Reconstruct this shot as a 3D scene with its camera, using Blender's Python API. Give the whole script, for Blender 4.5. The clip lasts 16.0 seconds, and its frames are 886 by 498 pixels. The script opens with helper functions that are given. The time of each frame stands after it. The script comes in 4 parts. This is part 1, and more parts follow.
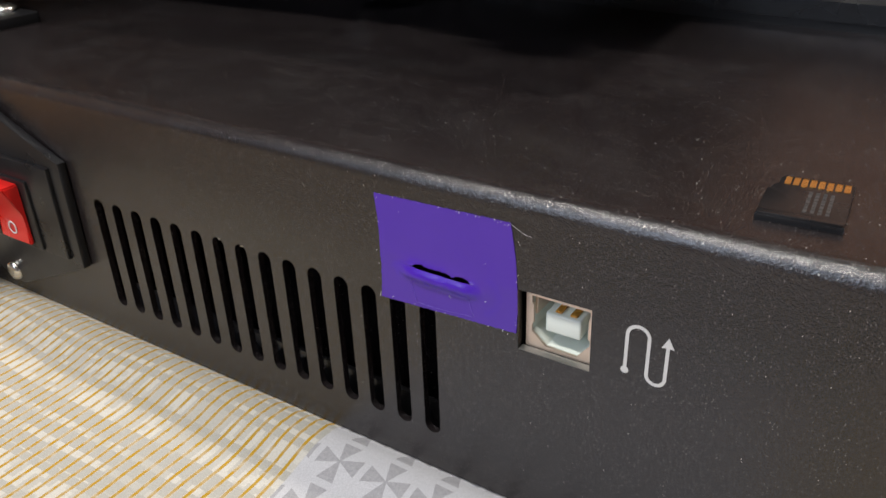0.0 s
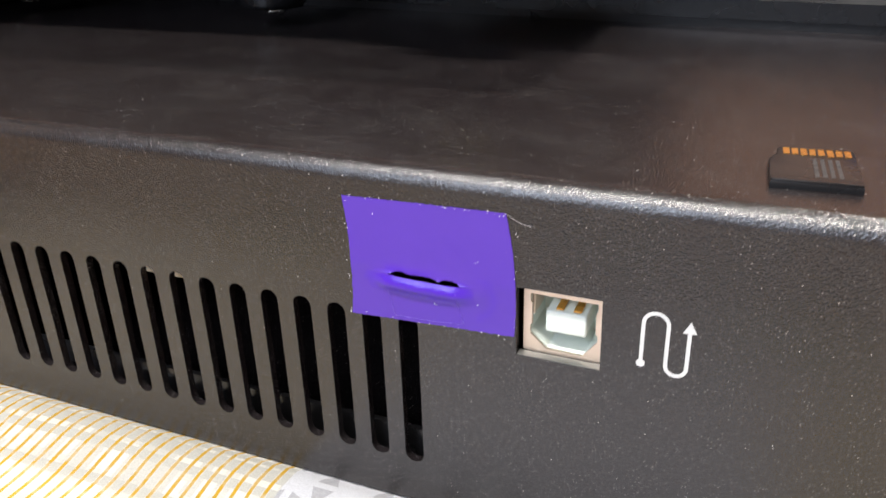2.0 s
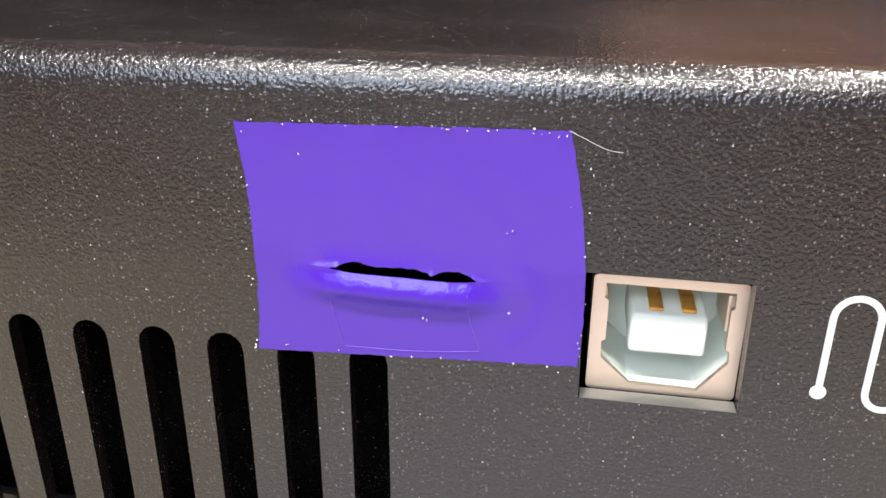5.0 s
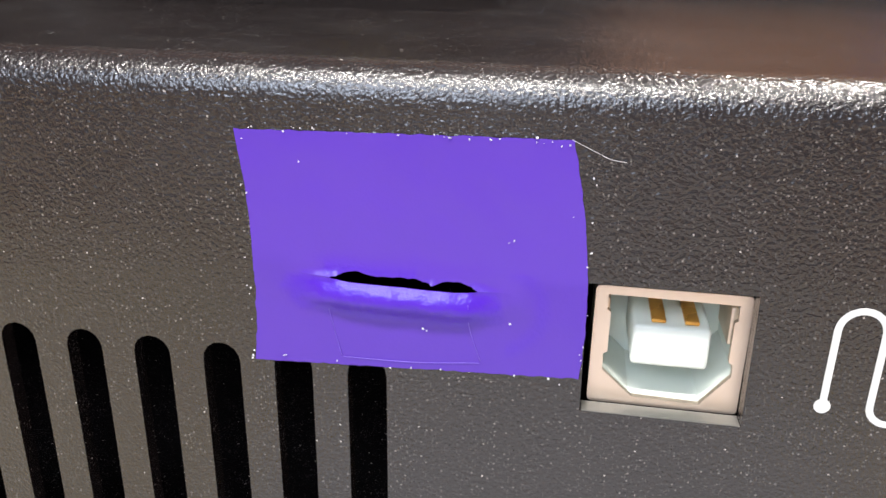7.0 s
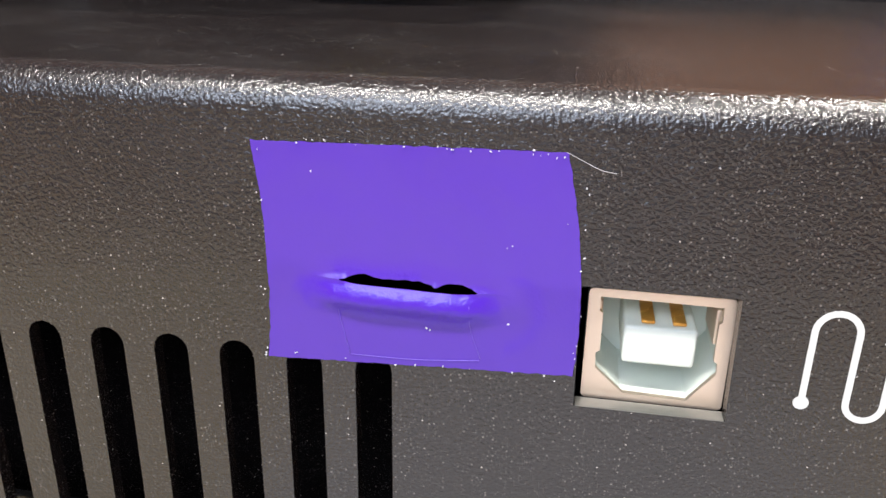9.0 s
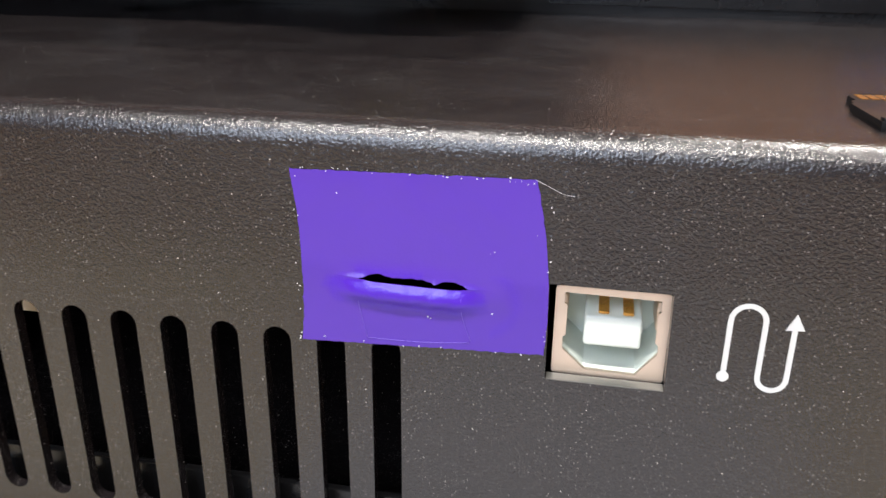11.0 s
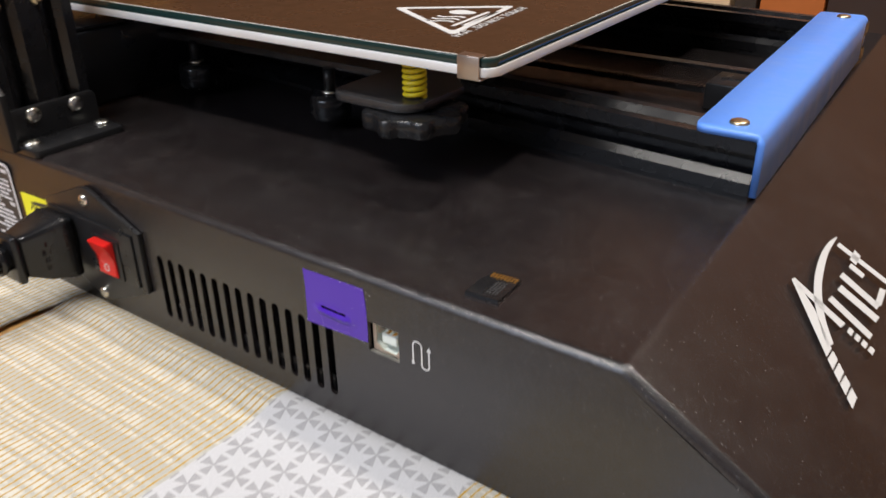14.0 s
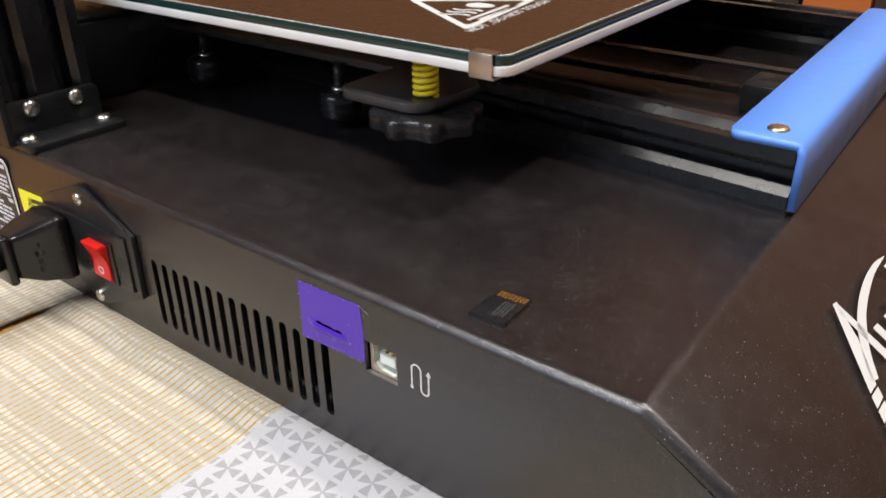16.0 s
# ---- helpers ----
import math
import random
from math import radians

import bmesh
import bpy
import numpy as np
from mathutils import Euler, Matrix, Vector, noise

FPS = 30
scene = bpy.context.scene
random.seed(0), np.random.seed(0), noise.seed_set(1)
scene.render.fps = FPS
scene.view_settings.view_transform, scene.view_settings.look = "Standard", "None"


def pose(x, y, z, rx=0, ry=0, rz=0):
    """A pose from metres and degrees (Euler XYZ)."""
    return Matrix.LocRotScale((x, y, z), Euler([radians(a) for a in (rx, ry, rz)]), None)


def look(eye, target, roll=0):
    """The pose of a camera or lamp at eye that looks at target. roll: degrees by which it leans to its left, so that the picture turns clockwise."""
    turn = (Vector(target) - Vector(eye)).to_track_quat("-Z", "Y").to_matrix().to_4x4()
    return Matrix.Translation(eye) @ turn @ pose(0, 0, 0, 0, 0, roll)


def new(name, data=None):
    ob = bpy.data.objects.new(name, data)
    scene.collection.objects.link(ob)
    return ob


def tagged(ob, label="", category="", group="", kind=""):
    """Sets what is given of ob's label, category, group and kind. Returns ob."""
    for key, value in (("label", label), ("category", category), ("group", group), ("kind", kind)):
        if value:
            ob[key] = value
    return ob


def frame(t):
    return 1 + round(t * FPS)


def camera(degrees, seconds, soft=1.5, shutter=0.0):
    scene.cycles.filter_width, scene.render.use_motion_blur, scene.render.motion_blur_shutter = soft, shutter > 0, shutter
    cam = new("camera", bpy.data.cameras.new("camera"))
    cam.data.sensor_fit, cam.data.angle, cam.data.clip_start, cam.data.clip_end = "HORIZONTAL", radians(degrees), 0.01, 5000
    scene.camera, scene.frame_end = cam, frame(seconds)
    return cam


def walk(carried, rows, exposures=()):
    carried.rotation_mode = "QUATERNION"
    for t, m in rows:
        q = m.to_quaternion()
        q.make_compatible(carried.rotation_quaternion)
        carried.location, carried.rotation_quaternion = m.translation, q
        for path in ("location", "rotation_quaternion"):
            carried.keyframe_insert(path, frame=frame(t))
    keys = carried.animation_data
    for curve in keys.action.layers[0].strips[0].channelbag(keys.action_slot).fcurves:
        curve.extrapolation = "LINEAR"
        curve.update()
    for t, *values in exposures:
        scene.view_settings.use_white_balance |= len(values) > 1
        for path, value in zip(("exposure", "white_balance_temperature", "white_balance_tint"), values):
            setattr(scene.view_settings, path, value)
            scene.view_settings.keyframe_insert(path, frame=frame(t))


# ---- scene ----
cam = camera(57.50, 16.0, shutter=0.4)
PATH = [
    (0, (0.03699, -0.09453, 0.10912), (-0.01211, -0.02114, 0.06218), -2.07),
    (0.5, (0.03507, -0.09088, 0.10590), (-0.01302, -0.01815, 0.05693), -2.58),
    (1, (0.03982, -0.08913, 0.11362), (-0.00693, -0.01448, 0.06627), -2.57),
    (1.5, (0.02134, -0.09864, 0.10972), (-0.02117, -0.01829, 0.06805), -2.08),
    (2, (0.01818, -0.09559, 0.09804), (-0.01818, -0.01258, 0.05576), -1.72),
    (2.5, (0.00677, -0.10954, 0.09274), (-0.02745, -0.02370, 0.05453), -1.33),
    (3, (0.01466, -0.10729, 0.09466), (-0.01729, -0.02028, 0.05715), -2.04),
    (3.2, (0.00755, -0.09098, 0.09259), (-0.02112, -0.00376, 0.05296), -1.90),
    (5.3, (-0.01414, -0.05592, 0.06920), (-0.02975, 0.03558, 0.03199), 0.40),
    (5.5, (-0.01429, -0.05570, 0.06919), (-0.02988, 0.03615, 0.03284), 0.44),
    (6, (-0.01448, -0.05602, 0.06911), (-0.03002, 0.03584, 0.03278), 0.60),
    (6.5, (-0.01435, -0.05598, 0.06914), (-0.02966, 0.03595, 0.03289), 0.81),
    (7, (-0.01444, -0.05612, 0.06912), (-0.02970, 0.03584, 0.03293), 0.93),
    (7.5, (-0.01425, -0.05668, 0.06935), (-0.03001, 0.03530, 0.03340), 0.89),
    (8, (-0.01417, -0.05783, 0.06968), (-0.02978, 0.03426, 0.03398), 0.99),
    (8.5, (-0.01394, -0.05900, 0.07018), (-0.02959, 0.03301, 0.03427), 1.05),
    (11, (-0.00909, -0.07529, 0.07814), (-0.02683, 0.01609, 0.04159), 0.69),
    (11.5, (0.00332, -0.10059, 0.08283), (-0.02174, -0.00987, 0.04906), 0.08),
    (12, (0.01232, -0.10986, 0.09631), (-0.01600, -0.02086, 0.06058), -0.70),
    (12.5, (0.07020, -0.13457, 0.12386), (0.03100, -0.05204, 0.08322), -0.67),
    (13, (0.09921, -0.15314, 0.15169), (0.04995, -0.07828, 0.10731), -1.23),
    (13.5, (0.11534, -0.14485, 0.16708), (0.06435, -0.07171, 0.12179), -1.24),
    (14, (0.13218, -0.15876, 0.18067), (0.08002, -0.08689, 0.13469), -0.94),
    (14.5, (0.14773, -0.18269, 0.18049), (0.09403, -0.11220, 0.13416), -0.75),
    (15, (0.13232, -0.15841, 0.18713), (0.07771, -0.08844, 0.14105), -0.58),
    (15.5, (0.12569, -0.14592, 0.18756), (0.07049, -0.07639, 0.14153), -0.75),
    (16, (0.12588, -0.13723, 0.17645), (0.07088, -0.06796, 0.12980), -0.91),
]
walk(cam, [(t, look(eye, target, roll)) for t, eye, target, roll in PATH],
     exposures=[(0.0, -0.85), (0.5, -0.85), (0.9, -0.8), (1.5, 0.05), (2.0, 0.05), (2.6, -0.05), (3.2, 0.03), (5.3, 0.2), (8.5, 0.17), (11.0, 0.05), (12.0, -0.02), (12.5, -0.1), (13.0, -0.6), (13.5, -0.68), (14.5, -0.72), (16.0, -0.55)])

# ---- light ----
world = bpy.data.worlds.new("room_air")
scene.world = world
world.use_nodes = True
world.node_tree.nodes["Background"].inputs["Color"].default_value = (0.55, 0.62, 0.8, 1)
world.node_tree.nodes["Background"].inputs["Strength"].default_value = 0.05


def area_lamp(name, eye, target, size, watts, colour):
    data = bpy.data.lights.new(name, "AREA")
    data.shape, data.size, data.energy, data.color = "DISK", size, watts, colour
    ob = new(name, data)
    ob.matrix_basis = look(eye, target)
    return ob


# the ceiling lamp over the table, a tube lamp on the camera side, and cool light from a window
area_lamp("ceiling_lamp_light", (0.62, 0.56, 1.75), (0.0, 0.05, 0.0), 0.14, 34.0, (1.0, 0.93, 0.86))
tube = area_lamp("tube_lamp_light", (-0.2, -0.72, 1.68), (-0.2, 0.0, 0.0), 1.3, 54.0, (1.0, 0.96, 0.92))
tube.data.shape, tube.data.size_y = "RECTANGLE", 0.14
window = area_lamp("window_light", (-0.5, -1.7, 1.15), (0.0, 0.0, 0.05), 1.0, 32.0, (0.72, 0.82, 1.0))
window.data.shape, window.data.size_y = "RECTANGLE", 0.8

# ---- materials ----


def material(name, colour=(0.5, 0.5, 0.5), rough=0.5, metal=0.0):
    mat = bpy.data.materials.new(name)
    mat.use_nodes = True
    p = mat.node_tree.nodes["Principled BSDF"]
    p.inputs["Base Color"].default_value = (*colour, 1)
    p.inputs["Roughness"].default_value = rough
    p.inputs["Metallic"].default_value = metal
    return mat


def node(mat, kind, **values):
    n = mat.node_tree.nodes.new(kind)
    for key, value in values.items():
        if key in n.inputs:
            n.inputs[key].default_value = value
    return n


def wire(mat, a, b):
    mat.node_tree.links.new(a, b)


def principled(mat):
    return mat.node_tree.nodes["Principled BSDF"]


def mm_coords(mat):
    """Object coordinates in millimetres."""
    c = node(mat, "ShaderNodeTexCoord")
    s = node(mat, "ShaderNodeVectorMath")
    s.operation = "SCALE"
    s.inputs["Scale"].default_value = 1000.0
    wire(mat, c.outputs["Object"], s.inputs[0])
    return s.outputs[0]


def noise_node(mat, coords, scale, detail=3.0, rough=0.55):
    n = node(mat, "ShaderNodeTexNoise", Scale=scale, Detail=detail, Roughness=rough)
    wire(mat, coords, n.inputs["Vector"])
    return n


def ramp(mat, value, *stops):
    n = node(mat, "ShaderNodeValToRGB")
    e = n.color_ramp.elements
    while len(e) < len(stops):
        e.new(0.5)
    for k, (at, c) in enumerate(stops):
        e[k].position = at
        e[k].color = (*c, 1) if isinstance(c, tuple) else (c, c, c, 1)
    wire(mat, value, n.inputs["Fac"])
    return n.outputs["Color"]


def mix(mat, fac, a, b, blend="MIX"):
    n = mat.node_tree.nodes.new("ShaderNodeMix")
    n.data_type, n.blend_type = "RGBA", blend
    for socket, v in ((n.inputs["Factor"], fac), (n.inputs["A"], a), (n.inputs["B"], b)):
        if isinstance(v, bpy.types.NodeSocket):
            wire(mat, v, socket)
        elif isinstance(v, tuple):
            socket.default_value = (*v, 1)
        else:
            socket.default_value = v
    return n.outputs["Result"]


def math_node(mat, op, a, b=0.0, c=0.0):
    n = mat.node_tree.nodes.new("ShaderNodeMath")
    n.operation = op
    for socket, v in zip(n.inputs, (a, b, c)):
        if isinstance(v, bpy.types.NodeSocket):
            wire(mat, v, socket)
        else:
            socket.default_value = v
    return n.outputs[0]


def bump(mat, height, strength, distance):
    n = node(mat, "ShaderNodeBump", Strength=strength, Distance=distance)
    wire(mat, height, n.inputs["Height"])
    wire(mat, n.outputs["Normal"], principled(mat).inputs["Normal"])


def worn(name, colour, rough, metal=0.0, grain=1.5, spread=0.25, relief=0.1, depth=0.0001):
    """Paint, plastic or metal with fine grain and broader smudges."""
    mat = material(name, colour, rough, metal)
    xyz = mm_coords(mat)
    fine, broad = noise_node(mat, xyz, grain), noise_node(mat, xyz, 0.07, 4.0)
    dark, light = tuple(v * (1 - spread) for v in colour), tuple(min(1.0, v * (1 + spread)) for v in colour)
    c = mix(mat, broad.outputs["Fac"], dark, light)
    wire(mat, c, principled(mat).inputs["Base Color"])
    r = ramp(mat, broad.outputs["Fac"], (0.3, max(0.02, rough - 0.08)), (0.7, min(1.0, rough + 0.08)))
    wire(mat, r, principled(mat).inputs["Roughness"])
    bump(mat, fine.outputs["Fac"], relief, depth)
    return mat


def dust_mask(mat, xyz, scale, size, share):
    """Small specks at random: 1 on a speck."""
    v = node(mat, "ShaderNodeTexVoronoi", Scale=scale)
    wobble = noise_node(mat, xyz, 1.1, 2.0)
    shift = mix(mat, 0.35, xyz, wobble.outputs["Color"], "ADD")
    wire(mat, shift, v.inputs["Vector"])
    near = math_node(mat, "LESS_THAN", v.outputs["Distance"], size)
    sep = node(mat, "ShaderNodeSeparateColor")
    wire(mat, v.outputs["Color"], sep.inputs[0])
    pick = math_node(mat, "LESS_THAN", sep.outputs[0], share)
    return math_node(mat, "MULTIPLY", near, pick)


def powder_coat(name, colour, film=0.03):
    """Black textured powder coating with settled dust; finer pale specks also paint in its glitter."""
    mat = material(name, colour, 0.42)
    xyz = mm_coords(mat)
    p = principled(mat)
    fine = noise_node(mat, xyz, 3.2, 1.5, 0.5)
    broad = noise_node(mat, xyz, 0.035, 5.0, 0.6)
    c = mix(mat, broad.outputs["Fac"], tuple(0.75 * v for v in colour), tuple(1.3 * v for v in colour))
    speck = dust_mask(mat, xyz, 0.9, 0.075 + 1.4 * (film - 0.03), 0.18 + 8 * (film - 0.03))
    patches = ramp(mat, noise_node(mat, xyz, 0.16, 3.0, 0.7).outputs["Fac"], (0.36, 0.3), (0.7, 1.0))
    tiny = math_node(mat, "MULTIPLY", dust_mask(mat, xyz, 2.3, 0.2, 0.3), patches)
    sparkle_grit = math_node(mat, "MULTIPLY", dust_mask(mat, xyz, 5.0, 0.3, 0.3), patches)
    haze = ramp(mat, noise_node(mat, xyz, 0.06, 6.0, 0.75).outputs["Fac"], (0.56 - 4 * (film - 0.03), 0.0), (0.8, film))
    dust = math_node(mat, "ADD", math_node(mat, "MULTIPLY", speck, 0.55), math_node(mat, "MAXIMUM", math_node(mat, "MULTIPLY", tiny, 0.3), math_node(mat, "MULTIPLY", sparkle_grit, 0.16)))
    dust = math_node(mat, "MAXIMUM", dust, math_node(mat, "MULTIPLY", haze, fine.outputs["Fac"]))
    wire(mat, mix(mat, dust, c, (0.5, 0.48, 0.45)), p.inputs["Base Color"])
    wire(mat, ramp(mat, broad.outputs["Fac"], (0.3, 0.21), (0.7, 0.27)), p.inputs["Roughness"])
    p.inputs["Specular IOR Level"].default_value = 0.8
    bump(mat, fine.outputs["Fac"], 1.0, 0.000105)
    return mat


COAT = powder_coat("black_powder_coat", (0.0110, 0.0084, 0.0088))
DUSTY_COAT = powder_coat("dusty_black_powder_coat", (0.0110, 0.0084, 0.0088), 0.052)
GREY_COAT = powder_coat("dark_grey_powder_coat", (0.026, 0.025, 0.026))
BLACK_METAL = worn("black_anodised_metal", (0.010, 0.010, 0.011), 0.32, 0.0, 2.0, 0.2, 0.12)
principled(BLACK_METAL).inputs["Specular IOR Level"].default_value = 0.35
RAIL = worn("black_anodised_rail", (0.006, 0.006, 0.007), 0.26, 0.0, 1.0, 0.2, 0.04)
principled(RAIL).inputs["Specular IOR Level"].default_value = 0.45
BLACK_PLASTIC = worn("black_plastic", (0.011, 0.011, 0.012), 0.32, 0.0, 1.2, 0.2, 0.08)
RUBBER = worn("black_rubber", (0.008, 0.008, 0.009), 0.25, 0.0, 1.2, 0.2, 0.1)
KNOB = worn("moulded_black_plastic", (0.011, 0.011, 0.012), 0.28, 0.0, 2.2, 0.2, 0.2, 0.0002)
BLUE = worn("blue_paint", (0.12, 0.30, 0.85), 0.42, 0.0, 3.0, 0.07, 0.05)
RED = worn("red_plastic", (0.62, 0.015, 0.012), 0.28, 0.0, 1.0, 0.1, 0.03)
STEEL = worn("zinc_steel", (0.72, 0.70, 0.64), 0.26, 1.0, 2.0, 0.15, 0.05)
BRASS = worn("brass_screw", (0.75, 0.60, 0.38), 0.28, 1.0, 2.0, 0.15, 0.05)
NICKEL = worn("copper_nickel_shell", (0.76, 0.62, 0.51), 0.42, 0.85, 3.0, 0.1, 0.06)
BARE = worn("bare_sheet_edge", (0.22, 0.22, 0.2), 0.45, 0.6, 2.5, 0.6, 0.3)
GOLD = worn("gold_contacts", (0.80, 0.42, 0.10), 0.3, 0.9, 2.0, 0.15, 0.05)
WHITE_PLASTIC = worn("white_plastic", (0.74, 0.79, 0.73), 0.42, 0.0, 1.0, 0.03, 0.02)
PRINT = worn("white_print", (0.6, 0.6, 0.59), 0.5, 0.0, 3.0, 0.06, 0.05)
ALU = worn("cast_aluminium", (0.80, 0.80, 0.80), 0.42, 0.35, 1.2, 0.08, 0.08)
COPPER_EDGE = worn("worn_clip_steel", (0.50, 0.42, 0.36), 0.34, 1.0, 1.5, 0.2, 0.08)
GLASS_EDGE = worn("dark_glass", (0.012, 0.030, 0.028), 0.12, 0.0, 1.0, 0.2, 0.0)
SHEET = worn("dark_build_sheet", (0.044, 0.021, 0.010), 0.30, 0.0, 1.6, 0.15, 0.12)
principled(SHEET).inputs["Specular IOR Level"].default_value = 0.2
SPRING = worn("yellow_spring_paint", (0.82, 0.66, 0.02), 0.38, 0.0, 1.0, 0.1, 0.05)
YELLOW = worn("yellow_sticker", (0.85, 0.80, 0.03), 0.5, 0.0, 1.0, 0.05, 0.02)
INK = worn("black_ink", (0.03, 0.03, 0.03), 0.5, 0.0, 1.0, 0.2, 0.02)
SILVER = worn("silver_label", (0.68, 0.71, 0.77), 0.4, 0.2, 1.0, 0.1, 0.03)
CREAM = worn("cream_connector", (0.75, 0.62, 0.45), 0.5)
CARD_INK = worn("grey_card_print", (0.055, 0.055, 0.055), 0.5)


def vinyl():
    mat = material("purple_vinyl", (0.115, 0.035, 0.62), 0.3)
    xyz = mm_coords(mat)
    p = principled(mat)
    broad, fine = noise_node(mat, xyz, 0.12, 3.0), noise_node(mat, xyz, 3.0, 2.0)
    c = mix(mat, broad.outputs["Fac"], (0.083, 0.033, 0.345), (0.092, 0.037, 0.37))
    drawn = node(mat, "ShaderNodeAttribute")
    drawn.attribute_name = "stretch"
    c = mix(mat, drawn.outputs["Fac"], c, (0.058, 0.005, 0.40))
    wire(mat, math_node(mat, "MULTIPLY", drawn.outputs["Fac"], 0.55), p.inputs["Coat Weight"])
    p.inputs["Coat Roughness"].default_value = 0.45
    p.inputs["Specular IOR Level"].default_value = 0.32
    speck = dust_mask(mat, xyz, 0.6, 0.07, 0.10)
    wire(mat, mix(mat, math_node(mat, "MULTIPLY", speck, 0.7), c, (0.8, 0.78, 0.85)), p.inputs["Base Color"])
    wire(mat, ramp(mat, broad.outputs["Fac"], (0.3, 0.2), (0.7, 0.27)), p.inputs["Roughness"])
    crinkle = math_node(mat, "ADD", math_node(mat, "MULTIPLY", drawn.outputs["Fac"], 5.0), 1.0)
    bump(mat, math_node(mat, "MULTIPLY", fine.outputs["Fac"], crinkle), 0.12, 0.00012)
    return mat


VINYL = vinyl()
PALE_VINYL = worn("pale_vinyl_crease", (0.2, 0.12, 0.62), 0.4)


def wood(name, light, dark):
    mat = material(name, light, 0.4)
    xyz = mm_coords(mat)
    m = node(mat, "ShaderNodeMapping")
    m.inputs["Scale"].default_value = (0.25, 0.02, 0.25)
    wire(mat, xyz, m.inputs["Vector"])
    rings = noise_node(mat, m.outputs[0], 1.0, 6.0, 0.65)
    pores = noise_node(mat, m.outputs[0], 7.0, 3.0, 0.6)
    c = mix(mat, ramp(mat, rings.outputs["Fac"], (0.35, 0.0), (0.62, 1.0)), dark, light)
    c = mix(mat, ramp(mat, pores.outputs["Fac"], (0.5, 0.0), (0.75, 0.6)), c, tuple(0.5 * v for v in dark))
    wire(mat, c, principled(mat).inputs["Base Color"])
    bump(mat, pores.outputs["Fac"], 0.15, 0.0002)
    return mat


WOOD = wood("varnished_table_wood", (0.62, 0.36, 0.13), (0.30, 0.12, 0.032))
DARK_WOOD = wood("dark_room_wood", (0.38, 0.18, 0.085), (0.20, 0.08, 0.034))
CLOTH_X0, FLOWER = -44.2, 10.5


def fabric():
    """Printed cotton: bands of thin ochre lines over a grey weave, and bands of grey four-petal figures on white."""
    mat = material("printed_cotton", (0.7, 0.7, 0.68), 0.85)
    p = principled(mat)
    p.inputs["Specular IOR Level"].default_value = 0.15
    xyz = mm_coords(mat)
    sway = noise_node(mat, xyz, 0.022, 3.0, 0.4)
    moved = mix(mat, 1.0, xyz, mix(mat, 1.0, sway.outputs["Color"], (5.0, 4.0, 0.0), "MULTIPLY"), "ADD")
    sep = node(mat, "ShaderNodeSeparateXYZ")
    wire(mat, moved, sep.inputs[0])
    x, y = math_node(mat, "SUBTRACT", sep.outputs[0], 1.0), math_node(mat, "SUBTRACT", sep.outputs[1], 0.5)

    def cell(v, start, width):
        return math_node(mat, "SUBTRACT", math_node(mat, "FRACT", math_node(mat, "ADD", math_node(mat, "DIVIDE", math_node(mat, "SUBTRACT", v, start), width), 100.5)), 0.5)

    u, v = math_node(mat, "ABSOLUTE", cell(x, CLOTH_X0, FLOWER)), math_node(mat, "ABSOLUTE", cell(y, -7.7, FLOWER))
    most, least = math_node(mat, "MAXIMUM", u, v), math_node(mat, "MINIMUM", u, v)
    petal = math_node(mat, "LESS_THAN", least, math_node(mat, "MULTIPLY_ADD", most, 0.41, 0.012))
    petal = math_node(mat, "MULTIPLY", petal, math_node(mat, "LESS_THAN", most, 0.43))
    hatch_n = noise_node(mat, xyz, 1.3, 2.0)
    petals = mix(mat, math_node(mat, "MULTIPLY", petal, math_node(mat, "MULTIPLY_ADD", hatch_n.outputs["Fac"], 0.6, 0.45)), (0.57, 0.57, 0.585), (0.33, 0.325, 0.335))
    # ochre lines
    line = math_node(mat, "LESS_THAN", math_node(mat, "ABSOLUTE", cell(x, -53.0, 2.85)), 0.13)
    thread = noise_node(mat, xyz, 0.35, 3.0)
    line = math_node(mat, "MULTIPLY", line, ramp(mat, thread.outputs["Fac"], (0.3, 0.5), (0.55, 1.0)))
    # grey threads woven both ways
    def pick(v, width, share, seed):
        n = node(mat, "ShaderNodeTexWhiteNoise")
        n.noise_dimensions = "1D"
        wire(mat, math_node(mat, "MULTIPLY_ADD", math_node(mat, "FLOOR", math_node(mat, "DIVIDE", v, width)), 1.37, seed), n.inputs["W"])
        return math_node(mat, "LESS_THAN", n.outputs["Value"], share)

    row = math_node(mat, "FLOOR", math_node(mat, "DIVIDE", x, 2.85))
    across = math_node(mat, "MAXIMUM", pick(y, 1.7, 0.3, 0.2), math_node(mat, "LESS_THAN", math_node(mat, "ABSOLUTE", cell(y, 0.0, 7.4)), 0.13))
    shifted = math_node(mat, "MULTIPLY_ADD", row, 3.7, y)
    along = math_node(mat, "MULTIPLY", pick(x, 2.85, 0.5, 5.1), pick(shifted, 2.6, 0.55, 9.4))
    fleck = pick(math_node(mat, "MULTIPLY_ADD", row, 11.3, y), 1.5, 0.25, 2.2)
    grey = math_node(mat, "MAXIMUM", math_node(mat, "MULTIPLY", across, 0.62), math_node(mat, "MAXIMUM", math_node(mat, "MULTIPLY", along, 0.42), math_node(mat, "MULTIPLY", fleck, 0.25)))
    between = math_node(mat, "GREATER_THAN", math_node(mat, "ABSOLUTE", cell(x, -53.0, 2.85)), 0.16)
    grey = math_node(mat, "MULTIPLY", grey, between)
    stripes = mix(mat, grey, (0.63, 0.605, 0.54), (0.37, 0.36, 0.32))
    stripes = mix(mat, line, stripes, (0.47, 0.28, 0.025))
